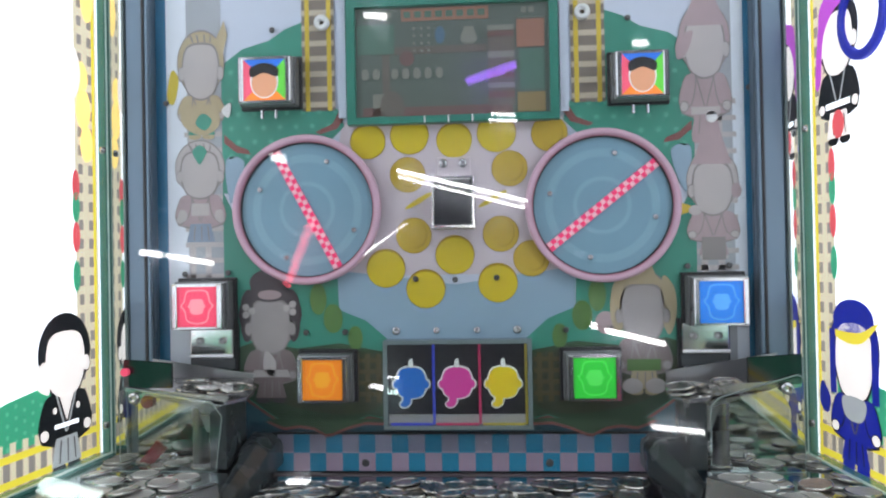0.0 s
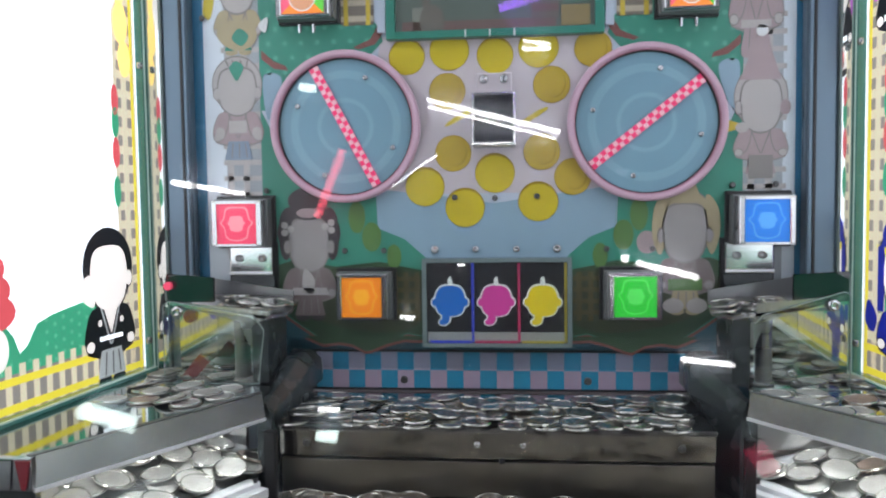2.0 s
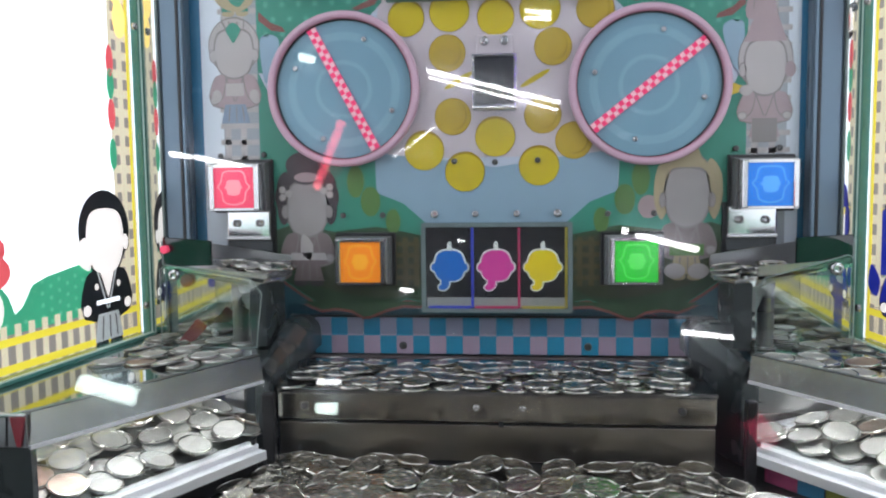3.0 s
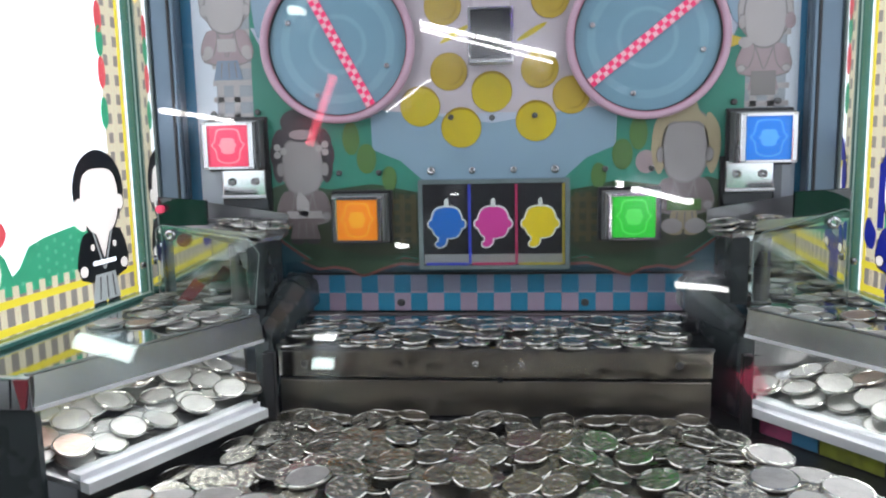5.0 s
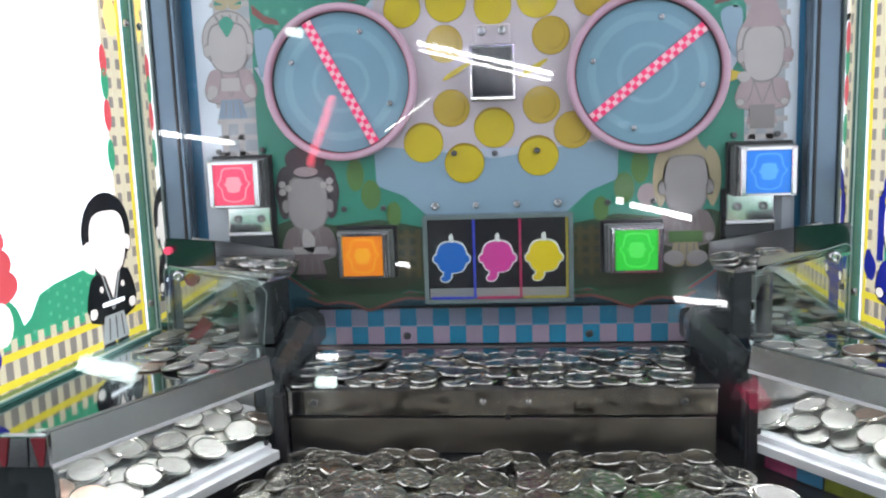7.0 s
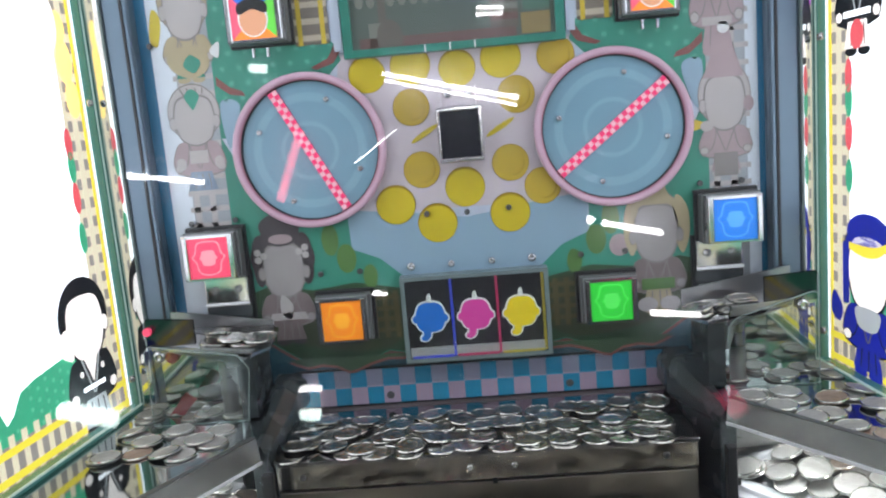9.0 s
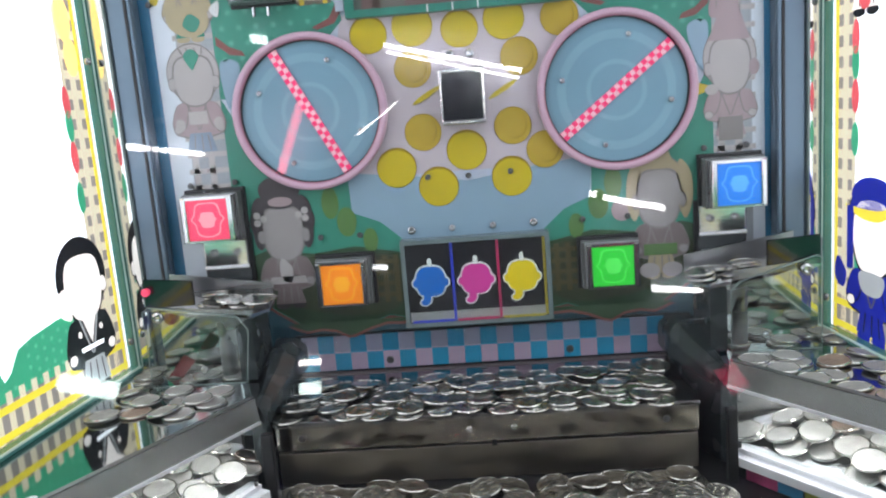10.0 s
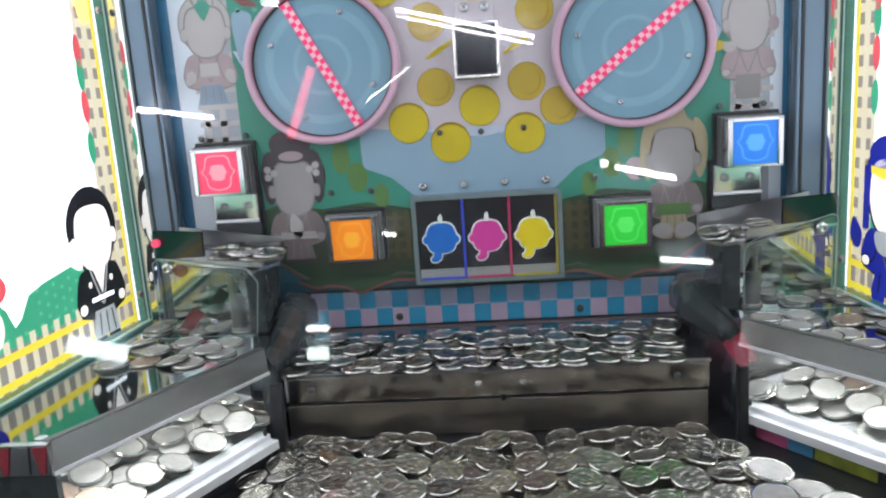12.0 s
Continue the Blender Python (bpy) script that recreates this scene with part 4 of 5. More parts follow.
for k, (m, div) in enumerate(((SYM_BLUE, DIV_BLUE), (SYM_PINK, DIV_RED), (SYM_YELLOW, PRINT_YELLOW))):
    cx = -0.0365 + 0.0362 * k
    for grow, mm, y in ((0.0012, SYM_WHITE, -0.0142), (0.0, m, -0.0148)):
        bm = bmesh.new()
        head = smooth([(0, 0.0138), (0.0080, 0.0118), (0.0114, 0.0050), (0.0112, -0.0030), (0.0078, -0.0088), (0, -0.0105), (-0.0078, -0.0088), (-0.0112, -0.0030), (-0.0114, 0.0050), (-0.0080, 0.0118)])
        prism([(cx + x * (1 + grow / 0.0115), z * (1 + grow / 0.0125)) for x, z in head], y, y + 0.0008, bm=bm)
        for dx, dz, rx, rz, lift in ((-0.0120, 0.0005, 0.0022, 0.0030, 0.00005), (0.0120, 0.0005, 0.0022, 0.0030, 0.0001), (-0.0035, -0.0120, 0.0030, 0.0045, 0.00015), (-0.0055, -0.0152, 0.0032, 0.0022, 0.0002)):
            prism(oval(cx + dx, dz, rx + grow, rz + grow, 26), y - lift, y + 0.0008, bm=bm)
        part("symbol" if grow == 0 else "symbol_outline", bm, mm, win)
    part("tuft", prism(smooth([(cx - 0.001, 0.0140), (cx - 0.0018, 0.0185), (cx + 0.001, 0.0205), (cx + 0.0018, 0.0140)], 3), -0.0150, -0.0140), SYM_WHITE, win)
    part("divider", prism(rect(cx + 0.0168, -0.0312, cx + 0.0188, 0.0312), -0.0140, -0.0118), div, win)
    part("base_line", prism(rect(cx - 0.0165, -0.0318, cx + 0.0165, -0.0300), -0.0146, -0.0130), div, win)
part("cover", box((-0.0549, -0.0168, -0.0317), (0.0549, -0.0158, 0.0317)), ACRYL, win, "clear cover pane").visible_shadow = False
tagged(win, "dark window showing blue, pink and yellow symbols", "display window")


# ---- chrome exit brackets under the side buttons ----
def exit_bracket(cx):
    b = empty("exit_bracket", pose(cx, P, 0.147))
    part("opening", box((-0.020, -0.003, -0.035), (0.020, 0, 0.016)), BLACK, b, "dark slot behind the bracket")
    part("plate", box((-0.0178, -0.010, -0.0085), (0.0178, -0.0035, 0.0125), 0.001), CHROME, b, "bent chrome plate")
    part("edge", rod((-0.0178, -0.0112, -0.0092), (0.0178, -0.0112, -0.0092), 0.0014, 12), LIP, b, "bright rolled edge")
    part("scoop", prism([(-0.0035, -0.0095), (-0.0050, -0.0220), (-0.0160, -0.0225), (-0.0160, -0.0210), (-0.0070, -0.0195), (-0.0055, -0.0095)], -0.0178, 0.0178, "x"), BLACK_GLOSS, b, "dark glossy scoop")
    part("lip", rod((-0.0178, -0.0160, -0.0217), (0.0178, -0.0160, -0.0217), 0.0012, 12), LIP, b, "bright chrome lip")
    for s in (-1, 1):
        part("hole", ring(s * 0.0095, 0.0028, 0.0018, 0.0030, -0.010, -0.0110, 20), SCREW, b)
        part("screw", screw_head(s * 0.0095, -0.0101, 0.0028, 0.0018, 0.001), SCREW, b)
    tagged(b, "shiny chrome exit bracket below a lit button", "bracket", "exit brackets")


exit_bracket(-0.198)
exit_bracket(0.193)

# ---- corner posts and mirror strips ----
for sx, x0, pw in ((-1, 0.2435, 0.0210), (1, 0.2315, 0.0222)):
    lo, hi = sorted((sx * x0, sx * (x0 + pw)))
    post = empty("corner_post", pose(0, 0, 0))
    part("profile", box((lo, 0.634, 0.055), (hi, P - 0.003, 0.60), 0.002), POST, post, "dark grey upright profile")
    part("groove", box((sx * (x0 + 0.0055) - 0.0010, 0.6328, 0.055), (sx * (x0 + 0.0055) + 0.0010, 0.6345, 0.60)), BLACK, post)
    part("edge_strip", box((sx * (x0 + pw + 0.0010) - 0.0008, 0.6320, 0.055), (sx * (x0 + pw + 0.0010) + 0.0008, 0.6365, 0.60)), ACRYL_EDGE, post)
    tagged(post, "dark blue-grey metal corner post of the cabinet", "post", "corner posts")
    lo, hi = sorted((sx * (x0 + pw + 0.0020), sx * 0.30))
    tagged(part("mirror_strip", box((lo, 0.637, 0.055), (hi, 0.643, 0.60)), MIRROR), "upright mirror strip in the cabinet corner", "mirror", "mirror strips")


# ---- lit side panels ----
def fence_band(p, u0, u1, z0, z1, cols):
    """An upright strip of lattice: grey holes, beige bars, yellow rails."""
    printed(p, "print", rect(min(u0, u1), z0, max(u0, u1), z1), 1, LIT_HOLE)
    n = int((z1 - z0) / 0.0145)
    printed_many(p, "print", [rect(min(u0, u1), z0 + 0.0145 * i, max(u0, u1), z0 + 0.0145 * i + 0.0065) for i in range(n)], 2, LIT_BEIGE)
    printed_many(p, "print", [rect(u - w, z0, u + w, z1) for u, w in cols], 3, LIT_BEIGE)


def side_panel(sx):
    p = empty("side_light_panel", pose(-0.286, 0.637, 0, 0, 0, 85) if sx < 0 else pose(0.2715, 0.637, 0, 0, 0, -85))
    lo, hi = sorted((0.0, sx * 0.52))
    part("panel", box((lo, 0, 0.045), (hi, 0.012, 0.60)), LIT_WHITE, p, "white backlit acrylic sheet")
    e = sx * 0.004
    part("glass_edge", box((min(0, e * 1.3), -0.006, 0.055), (max(0, e * 1.3), 0, 0.60)), GREEN_EDGE, p, "green glass edge")
    part("edge_line", box((min(e * 0.4, e * 0.8), -0.0066, 0.055), (max(e * 0.4, e * 0.8), -0.0058, 0.60)), GREEN_LINE, p)
    fence_band(p, sx * 0.008, sx * 0.036, 0.06, 0.60, [(sx * 0.011, 0.0022), (sx * 0.0235, 0.0035), (sx * 0.0345, 0.0018)])
    printed(p, "print", rect(sx * 0.0125 - 0.0016, 0.06, sx * 0.0125 + 0.0016, 0.60), 4, LIT_YELLOW)
    # red and green leaves along the strip
    for z, m in ((0.275, LIT_RED), (0.258, LIT_GREEN), (0.235, LIT_RED), (0.205, LIT_GREEN)):
        printed(p, "print", oval(sx * 0.0365, z, 0.0045, 0.012, 16), 5, m)
    # lower hills and picket fence
    hills = [(0.03, 0.085), (0.03, 0.132), (0.060, 0.130), (0.085, 0.125), (0.115, 0.121), (0.130, 0.117), (0.140, 0.104), (0.147, 0.100), (0.152, 0.112), (0.165, 0.126), (0.20, 0.128), (0.30, 0.13), (0.40, 0.125), (0.51, 0.13), (0.51, 0.085)]
    printed(p, "print", [(sx * u, z) for u, z in hills], 1, LIT_GREEN)
    printed_many(p, "print", [oval(sx * (0.045 + 0.0085 * i), 0.090 + 0.008 * j + 0.004 * (i % 2), 0.0016, 0.0016, 8) for i in range(52) for j in range(4) if not (9 < i < 14 and j > 0)], 2, LIT_DOT)
    printed(p, "print", rect(min(sx * 0.01, sx * 0.51), 0.058, max(sx * 0.01, sx * 0.51), 0.088), 3, LIT_HOLE)
    printed_many(p, "print", [rect(sx * (0.046 + 0.0125 * i) - 0.0028, 0.058, sx * (0.046 + 0.0125 * i) + 0.0028, 0.094) for i in range(36)], 4, LIT_BEIGE)
    printed_many(p, "print", [rect(min(sx * 0.01, sx * 0.51), z, max(sx * 0.01, sx * 0.51), z + 0.005) for z in (0.064, 0.081)], 5, LIT_YELLOW)
    lo, hi = sorted((sx * 0.010, sx * 0.225))
    part("foot_edge", box((lo, -0.0125, 0.0608), (hi, -0.0030, 0.0638)), GREEN_EDGE, p, "dark green glass foot edge")
    part("foot_line", box((lo, -0.0128, 0.0632), (hi, -0.0108, 0.0643)), GREEN_LINE, p)
    if sx < 0:
        c = -0.052
        figure(p, c, 0.172, 0.117, 0.060, 0.029, 6, LIT_BLACK, LIT_SKIN, LIT_BLACK, LIT_GREY)
        printed(p, "print", smooth([(c - 0.020, 0.120), (c - 0.034, 0.128), (c - 0.030, 0.142), (c - 0.020, 0.136)]), 8, LIT_SKIN)
        printed(p, "print", [(c - 0.008, 0.117), (c + 0.008, 0.117), (c, 0.098)], 9, LIT_SKIN)
        printed(p, "print", rect(c - 0.014, 0.0935, c + 0.014, 0.0965), 9, LIT_WHITE)
        for s in (-1, 1):
            printed(p, "print", oval(c + s * 0.0135, 0.107, 0.0022, 0.0025, 10), 9, LIT_SKIN)
        for k in range(4):
            printed(p, "print", oval(-0.166 - 0.004 * k, 0.128 + 0.014 * k, 0.016, 0.011, 18), 6 + k % 2, LIT_RED)
        printed(p, "print", oval(-0.168, 0.105, 0.010, 0.014, 18), 8, LIT_SKIN)
        printed(p, "print", oval(-0.185, 0.085, 0.014, 0.010, 18), 8, LIT_NAVY)
        for u, z, a, b in ((-0.026, 0.335, 0.009, 0.016), (-0.022, 0.308, 0.008, 0.014), (-0.028, 0.360, 0.008, 0.012), (-0.020, 0.425, 0.008, 0.02)):
            printed(p, "print", oval(u, z, a, b, 20), 6, LIT_ORANGE)
        printed(p, "print", oval(-0.044, 0.362, 0.014, 0.022, 22), 7, LIT_SKIN)
    else:
        c = 0.060
        figure(p, c, 0.172, 0.112, 0.062, 0.030, 6, LIT_NAVY, LIT_SKIN, LIT_NAVY, LIT_NAVY, (LIT_YELLOW, smooth([(c - 0.034, 0.158), (c - 0.012, 0.150), (c + 0.012, 0.151), (c + 0.032, 0.166), (c + 0.010, 0.158), (c - 0.014, 0.157)])))
        printed(p, "print", oval(c, 0.166, 0.026, 0.014, 22), 7, LIT_NAVY)
        for s in (-1, 1):
            printed(p, "print", rect(c + s * 0.027 - 0.004, 0.112, c + s * 0.027 + 0.004, 0.158), 9, LIT_NAVY)
        printed(p, "print", smooth([(c - 0.014, 0.112), (c + 0.014, 0.112), (c + 0.010, 0.098), (c - 0.010, 0.098)]), 9, LIT_GREY)
        printed(p, "print", smooth([(c - 0.032, 0.108), (c - 0.044, 0.118), (c - 0.047, 0.102), (c - 0.036, 0.096)]), 8, LIT_NAVY)
        d = 0.048
        part("wheel", ring(d + 0.034, 0.368, 0.022, 0.029, 0, -0.003, 30), LIT_NAVY, p, "blue printed ring")
        figure(p, d, 0.388, 0.338, 0.288, 0.026, 6, LIT_BLACK, LIT_SKIN, LIT_BLACK, LIT_SKIN, (LIT_PURPLE, smooth([(d - 0.026, 0.372), (d - 0.02, 0.392), (d + 0.005, 0.400), (d + 0.026, 0.394), (d + 0.022, 0.384), (d, 0.384), (d - 0.018, 0.368), (d - 0.024, 0.335), (d - 0.031, 0.335)])))
        printed(p, "print", rect(d - 0.016, 0.314, d + 0.016, 0.318), 9, LIT_WHITE)
        printed(p, "print", oval(d, 0.302, 0.008, 0.010, 16), 9, LIT_RED)
    for z in (0.305, 0.085):
        part("bolt", screw_head(sx * 0.010, -0.006, z, 0.003, 0.003), SCREW, p)
    tagged(p, "white backlit side panel printed with fence and hills", "light panel", "side light panels")


side_panel(-1)
side_panel(1)


# ---- lower playfield ----
tagged(part("playfield", box((-0.37, 0.14, -0.03), (0.37, 0.70, -0.010)), FIELD), "dark metal playfield floor of the medal machine", "playfield", kind="structure")

# ---- pusher shelf ----
SHELF_Y, SHELF_Z = 0.5435, 0.041
shelf = empty("pusher_shelf", pose(0, SHELF_Y, 0))
part("top", box((-0.148, 0.0, SHELF_Z - 0.003), (0.148, 0.118, SHELF_Z), 0.0008), SHELF_TOP, shelf, "dark polished shelf top")
part("front_upper", box((-0.147, 0.0012, 0.0195), (0.147, 0.010, SHELF_Z - 0.0032), 0.0008), SHELF_FRONT, shelf, "worn dark steel front plate")
part("front_lower", box((-0.147, 0.0045, -0.009), (0.147, 0.010, 0.0165), 0.0008), SHELF_STEEL, shelf, "worn dark steel lower plate")
part("body", box((-0.145, 0.0102, -0.0098), (0.145, 0.117, SHELF_Z - 0.0034)), BLACK, shelf)
for x in (-0.128, -0.010, 0.021, 0.125):
    part("screw", screw_head(x, 0.0012, 0.029, 0.0026, 0.0018), SCREW_DARK if abs(x) > 0.1 else SCREW, shelf)
part("notch", box((0.005, 0.0004, 0.0165), (0.0085, 0.006, 0.0205)), BLACK, shelf)
tagged(shelf, "dark steel pusher shelf covered with medals", "pusher shelf")
part_rail = part("scraper", box((-0.150, P - 0.010, 0.036), (0.150, P - 0.001, 0.0415), 0.0008), SCRAPER)
tagged(part_rail, "brown-grey scraper rail above the pusher shelf", "rail")
tagged(part("scraper_bracket", box((-0.0015, P - 0.012, 0.0335), (0.0035, P - 0.0101, 0.0425), 0.0005), SCREW_DARK), "small dark bracket on the scraper rail", "bracket")


def flat_plate(pts, z0, z1, bevel=0.0):
    return prism(pts, z0, z1, "z", bevel=bevel)


def wedge_between(a, b, t0, t1, z0, z1, dx0=0.0, dx1=0.0):
    """A wall that follows the plan line a-b, t0 to t1 thick across it, from z0 to z1; dx shifts foot and head across."""
    a, b = Vector((*a, 0)), Vector((*b, 0))
    n = Vector((0, 0, 1)).cross((b - a).normalized())
    bm = bmesh.new()
    v = []
    for p in (a, b):
        for t, z, s in ((t0, z0, dx0), (t1, z0, dx0), (t1, z1, dx1), (t0, z1, dx1)):
            q = p + n * (t + s)
            v.append(bm.verts.new((q.x, q.y, z)))
    fs = [bm.faces.new([v[i] for i in f]) for f in ((0, 1, 2, 3), (4, 7, 6, 5), (0, 4, 5, 1), (1, 5, 6, 2), (2, 6, 7, 3), (3, 7, 4, 0))]
    bmesh.ops.recalc_face_normals(bm, faces=fs)
    return bm


# ---- side units: cheek, deck, bezel, sloped window, tray and lip ----
# plan lines of each unit: far and near end of the bezel, far and near end of the lip
UNIT = {-1: ((-0.1510, 0.528), (-0.2255, 0.391), (-0.1485, 0.512), (-0.2060, 0.396)), 1: ((0.1665, 0.5455), (0.2610, 0.412), (0.1645, 0.531), (0.2490, 0.415))}


def lip_gap(x, y, sx):
    lfar, lnear = UNIT[sx][2], UNIT[sx][3]
    return x * sx - abs(lfar[0]) - (lfar[1] - y) * (abs(lnear[0]) - abs(lfar[0])) / (lfar[1] - lnear[1])


def side_unit(sx):
    far, near, lfar, lnear = UNIT[sx]
    u = empty("side_unit", pose(0, 0, 0))
    # deck, a dark mirror
    deck_pts = [(far[0] + sx * 0.0045, far[1] + 0.007), (near[0] + sx * 0.0028, near[1] + 0.006), (sx * 0.305, near[1] + 0.006), (sx * 0.285, 0.634), (sx * 0.182, 0.634), (far[0] + sx * 0.0125, 0.590)]
    part("deck", flat_plate(deck_pts, 0.057, 0.0605), DECK, u, "dark mirror-like deck plate")
    # bezel round the deck edge
    part("bezel", wedge_between(far, near, sx * 0.0, sx * 0.0028, 0.0495, 0.0665, 0.0, sx * 0.0022), BEZEL, u, "steel bezel along the deck edge")
    part("bezel_rim", wedge_between(far, near, sx * -0.0009, sx * 0.0012, 0.0484, 0.0504), LIP, u, "bright bezel rim")
    part("bezel_top", wedge_between(far, near, sx * 0.0022, sx * 0.0064, 0.0640, 0.0672), SCREW_DARK, u, "dark bezel top line")
    # front face towards the viewer
    lo, hi = sorted((near[0], sx * 0.305))
    part("front_band", box((lo, near[1] - 0.002, 0.0495), (hi, near[1] + 0.0025, 0.0668), 0.0006), BEZEL, u, "steel front band")
    part("front_face", box((lo, near[1] + 0.0005, -0.010), (hi, near[1] + 0.005, 0.0492)), BLACK_GLOSS, u, "dark glossy front face")
    for k, m in enumerate((PENNANT_RED, BEZEL, PENNANT_RED, BEZEL)):
        x = near[0] + sx * (0.004 + 0.010 * k)
        part("pennant", prism([(x - 0.004, 0.0655), (x + 0.004, 0.0655), (x + (0.001 if k % 2 == 0 else 0.003), 0.0505), (x - (0.001 if k % 2 == 0 else 0.003), 0.0505)], near[1] - 0.0030, near[1] - 0.0022), m, u)
    part("screw", rod((near[0] + sx * 0.012, near[1] + 0.013, 0.0602), (near[0] + sx * 0.012, near[1] + 0.013, 0.0640), 0.0034, 14), SCREW, u)
    # tray with a lip towards the playfield
    tray = [(lfar[0] + sx * 0.0015, lfar[1]), (lnear[0] + sx * 0.0010, lnear[1] + 0.001), (sx * 0.300, lnear[1] + 0.002), (sx * 0.300, 0.560), (sx * 0.176, 0.560)]
    bm = bmesh.new()
    slope = [0.0060 + max(0.0, lip_gap(x, y, sx)) * 0.28 for x, y in tray]
    tv = [bm.verts.new((x, y, z)) for (x, y), z in zip(tray, slope)]
    bv = [bm.verts.new((x, y, z - 0.003)) for (x, y), z in zip(tray, slope)]
    zc = 0.0060 + lip_gap(sx * 0.225, 0.48, sx) * 0.28
    c0, c1 = bm.verts.new((sx * 0.225, 0.48, zc)), bm.verts.new((sx * 0.225, 0.48, zc - 0.003))
    for i in range(5):
        j = (i + 1) % 5
        bm.faces.new((tv[i], tv[j], c0))
        bm.faces.new((bv[j], bv[i], c1))
        bm.faces.new((tv[i], bv[i], bv[j], tv[j]))
    bmesh.ops.recalc_face_normals(bm, faces=bm.faces[:])
    part("tray", bm, STEEL, u, "satin sloped medal tray")
    part("tray_back", box((min(sx * 0.1765, sx * 0.30), 0.560, -0.010), (max(sx * 0.1765, sx * 0.30), 0.565, 0.0555)), STEEL, u, "steel tray end wall")
    # added white plate, hidden below the deck, that brightens the tray medals
    under = [(far[0] + sx * 0.008, far[1] + 0.006), (near[0] + sx * 0.0055, near[1] + 0.008), (sx * 0.302, near[1] + 0.008), (sx * 0.288, 0.559), (far[0] + sx * 0.018, 0.559)]
    part("deck_reflector", flat_plate(under, 0.0560, 0.0568), CABINET, u, "white reflector plate added under the deck")
    part("lip_upper", wedge_between(lfar, lnear, sx * 0.0020, sx * 0.0125, 0.0085, 0.0120), LIP, u, "satin aluminium lip step")
    part("lip", wedge_between(lfar, lnear, sx * -0.0050, sx * 0.0024, 0.0030, 0.0088), LIP, u, "satin aluminium lip bar")
    part("lip_wall", wedge_between(lfar, lnear, sx * 0.0035, sx * 0.0060, -0.0098, 0.0045), BLACK, u, "black wall under the lip")
    if sx > 0:
        for t0, t1, m in ((0.06, 0.22, STICKER_PINK), (0.22, 0.34, BLUE_EDGE), (0.35, 0.62, STICKER_LIME)):
            a, b = [(lfar[0] + (lnear[0] - lfar[0]) * t, lfar[1] + (lnear[1] - lfar[1]) * t) for t in (t0, t1)]
            part("sticker", wedge_between(a, b, sx * 0.0030, sx * 0.0034, -0.0090, 0.0025), m, u, "bright sticker under the lip")
    part("lip_pin", rod((lfar[0] + sx * 0.0045, lfar[1] - 0.001, 0.0119), (lfar[0] + sx * 0.0045, lfar[1] - 0.001, 0.0155), 0.0014, 10), BLACK, u)
    # sloped clear window from the bezel down to the lip
    bm = bmesh.new()
    q = [Vector((*far, 0.0485)), Vector((*near, 0.0485)), Vector((lnear[0] + sx * 0.006, lnear[1] + 0.004, 0.0125)), Vector((lfar[0] + sx * 0.006, lfar[1] + 0.003, 0.0125))]
    n = (q[1] - q[0]).cross(q[3] - q[0]).normalized() * 0.0015
    vs = [bm.verts.new(p) for p in q] + [bm.verts.new(p + n) for p in q]
    for f in ((0, 1, 2, 3), (7, 6, 5, 4), (0, 4, 5, 1), (1, 5, 6, 2), (2, 6, 7, 3), (3, 7, 4, 0)):
        bm.faces.new([vs[i] for i in f])
    bmesh.ops.recalc_face_normals(bm, faces=bm.faces[:])
    part("window", bm, ACRYL, u, "sloped clear acrylic window").visible_shadow = False
    part("tray_lamp", wedge_between((far[0] + sx * 0.011, far[1] + 0.004), (near[0] + sx * 0.0095, near[1] + 0.010), sx * 0.002, sx * 0.008, 0.0525, 0.0556), TRAY_LIGHT, u, "white light strip under the deck edge")
    # black cheek beside the pusher
    bm = bmesh.new()
    y0, rows = far[1] + 0.008, []
    for d, z in ((0.0, 0.0575), (0.45, 0.0680), (0.62, 0.0750), (0.94, 0.0765), (1.0, 0.0710)):
        y = y0 + d * (0.6465 - y0)
        inner = abs(far[0]) - 0.002 + (0.1420 - abs(far[0]) + 0.002) * min(1, d / 0.6)
        outer = abs(far[0]) + 0.009 + (0.1710 - abs(far[0]) - 0.009) * d
        foot = max(inner, 0.1492)
        rows.append([bm.verts.new((sx * x, y, h)) for x, h in ((foot, -0.0098), (foot, 0.0450), (inner, 0.0500), (inner, z - 0.0065), (inner + 0.0085, z), (outer - 0.0060, z), (outer, z - 0.0090), (outer, -0.0098))])
    for a, b in zip(rows, rows[1:]):
        for i in range(8):
            bm.faces.new((a[i], b[i], b[(i + 1) % 8], a[(i + 1) % 8]))
    bm.faces.new(rows[0])
    bm.faces.new(rows[-1][::-1])
    bmesh.ops.recalc_face_normals(bm, faces=bm.faces[:])
    bmesh.ops.bevel(bm, geom=bm.edges[:], offset=0.0006, segments=2, affect="EDGES")
    part("cheek", bm, BLACK_GLOSS, u, "glossy black cheek beside the pusher")
    post_x = 0.1420 if sx < 0 else 0.1590
    part("cheek_front", box((min(sx * post_x, far[0] - sx * 0.001), 0.5200, -0.0098), (max(sx * post_x, far[0] - sx * 0.001), 0.5268, 0.0430), 0.001), BLACK, u, "black guide post")
    tagged(u, "side unit with mirror deck, clear window and medal tray", "side unit", "side units")


side_unit(-1)
side_unit(1)


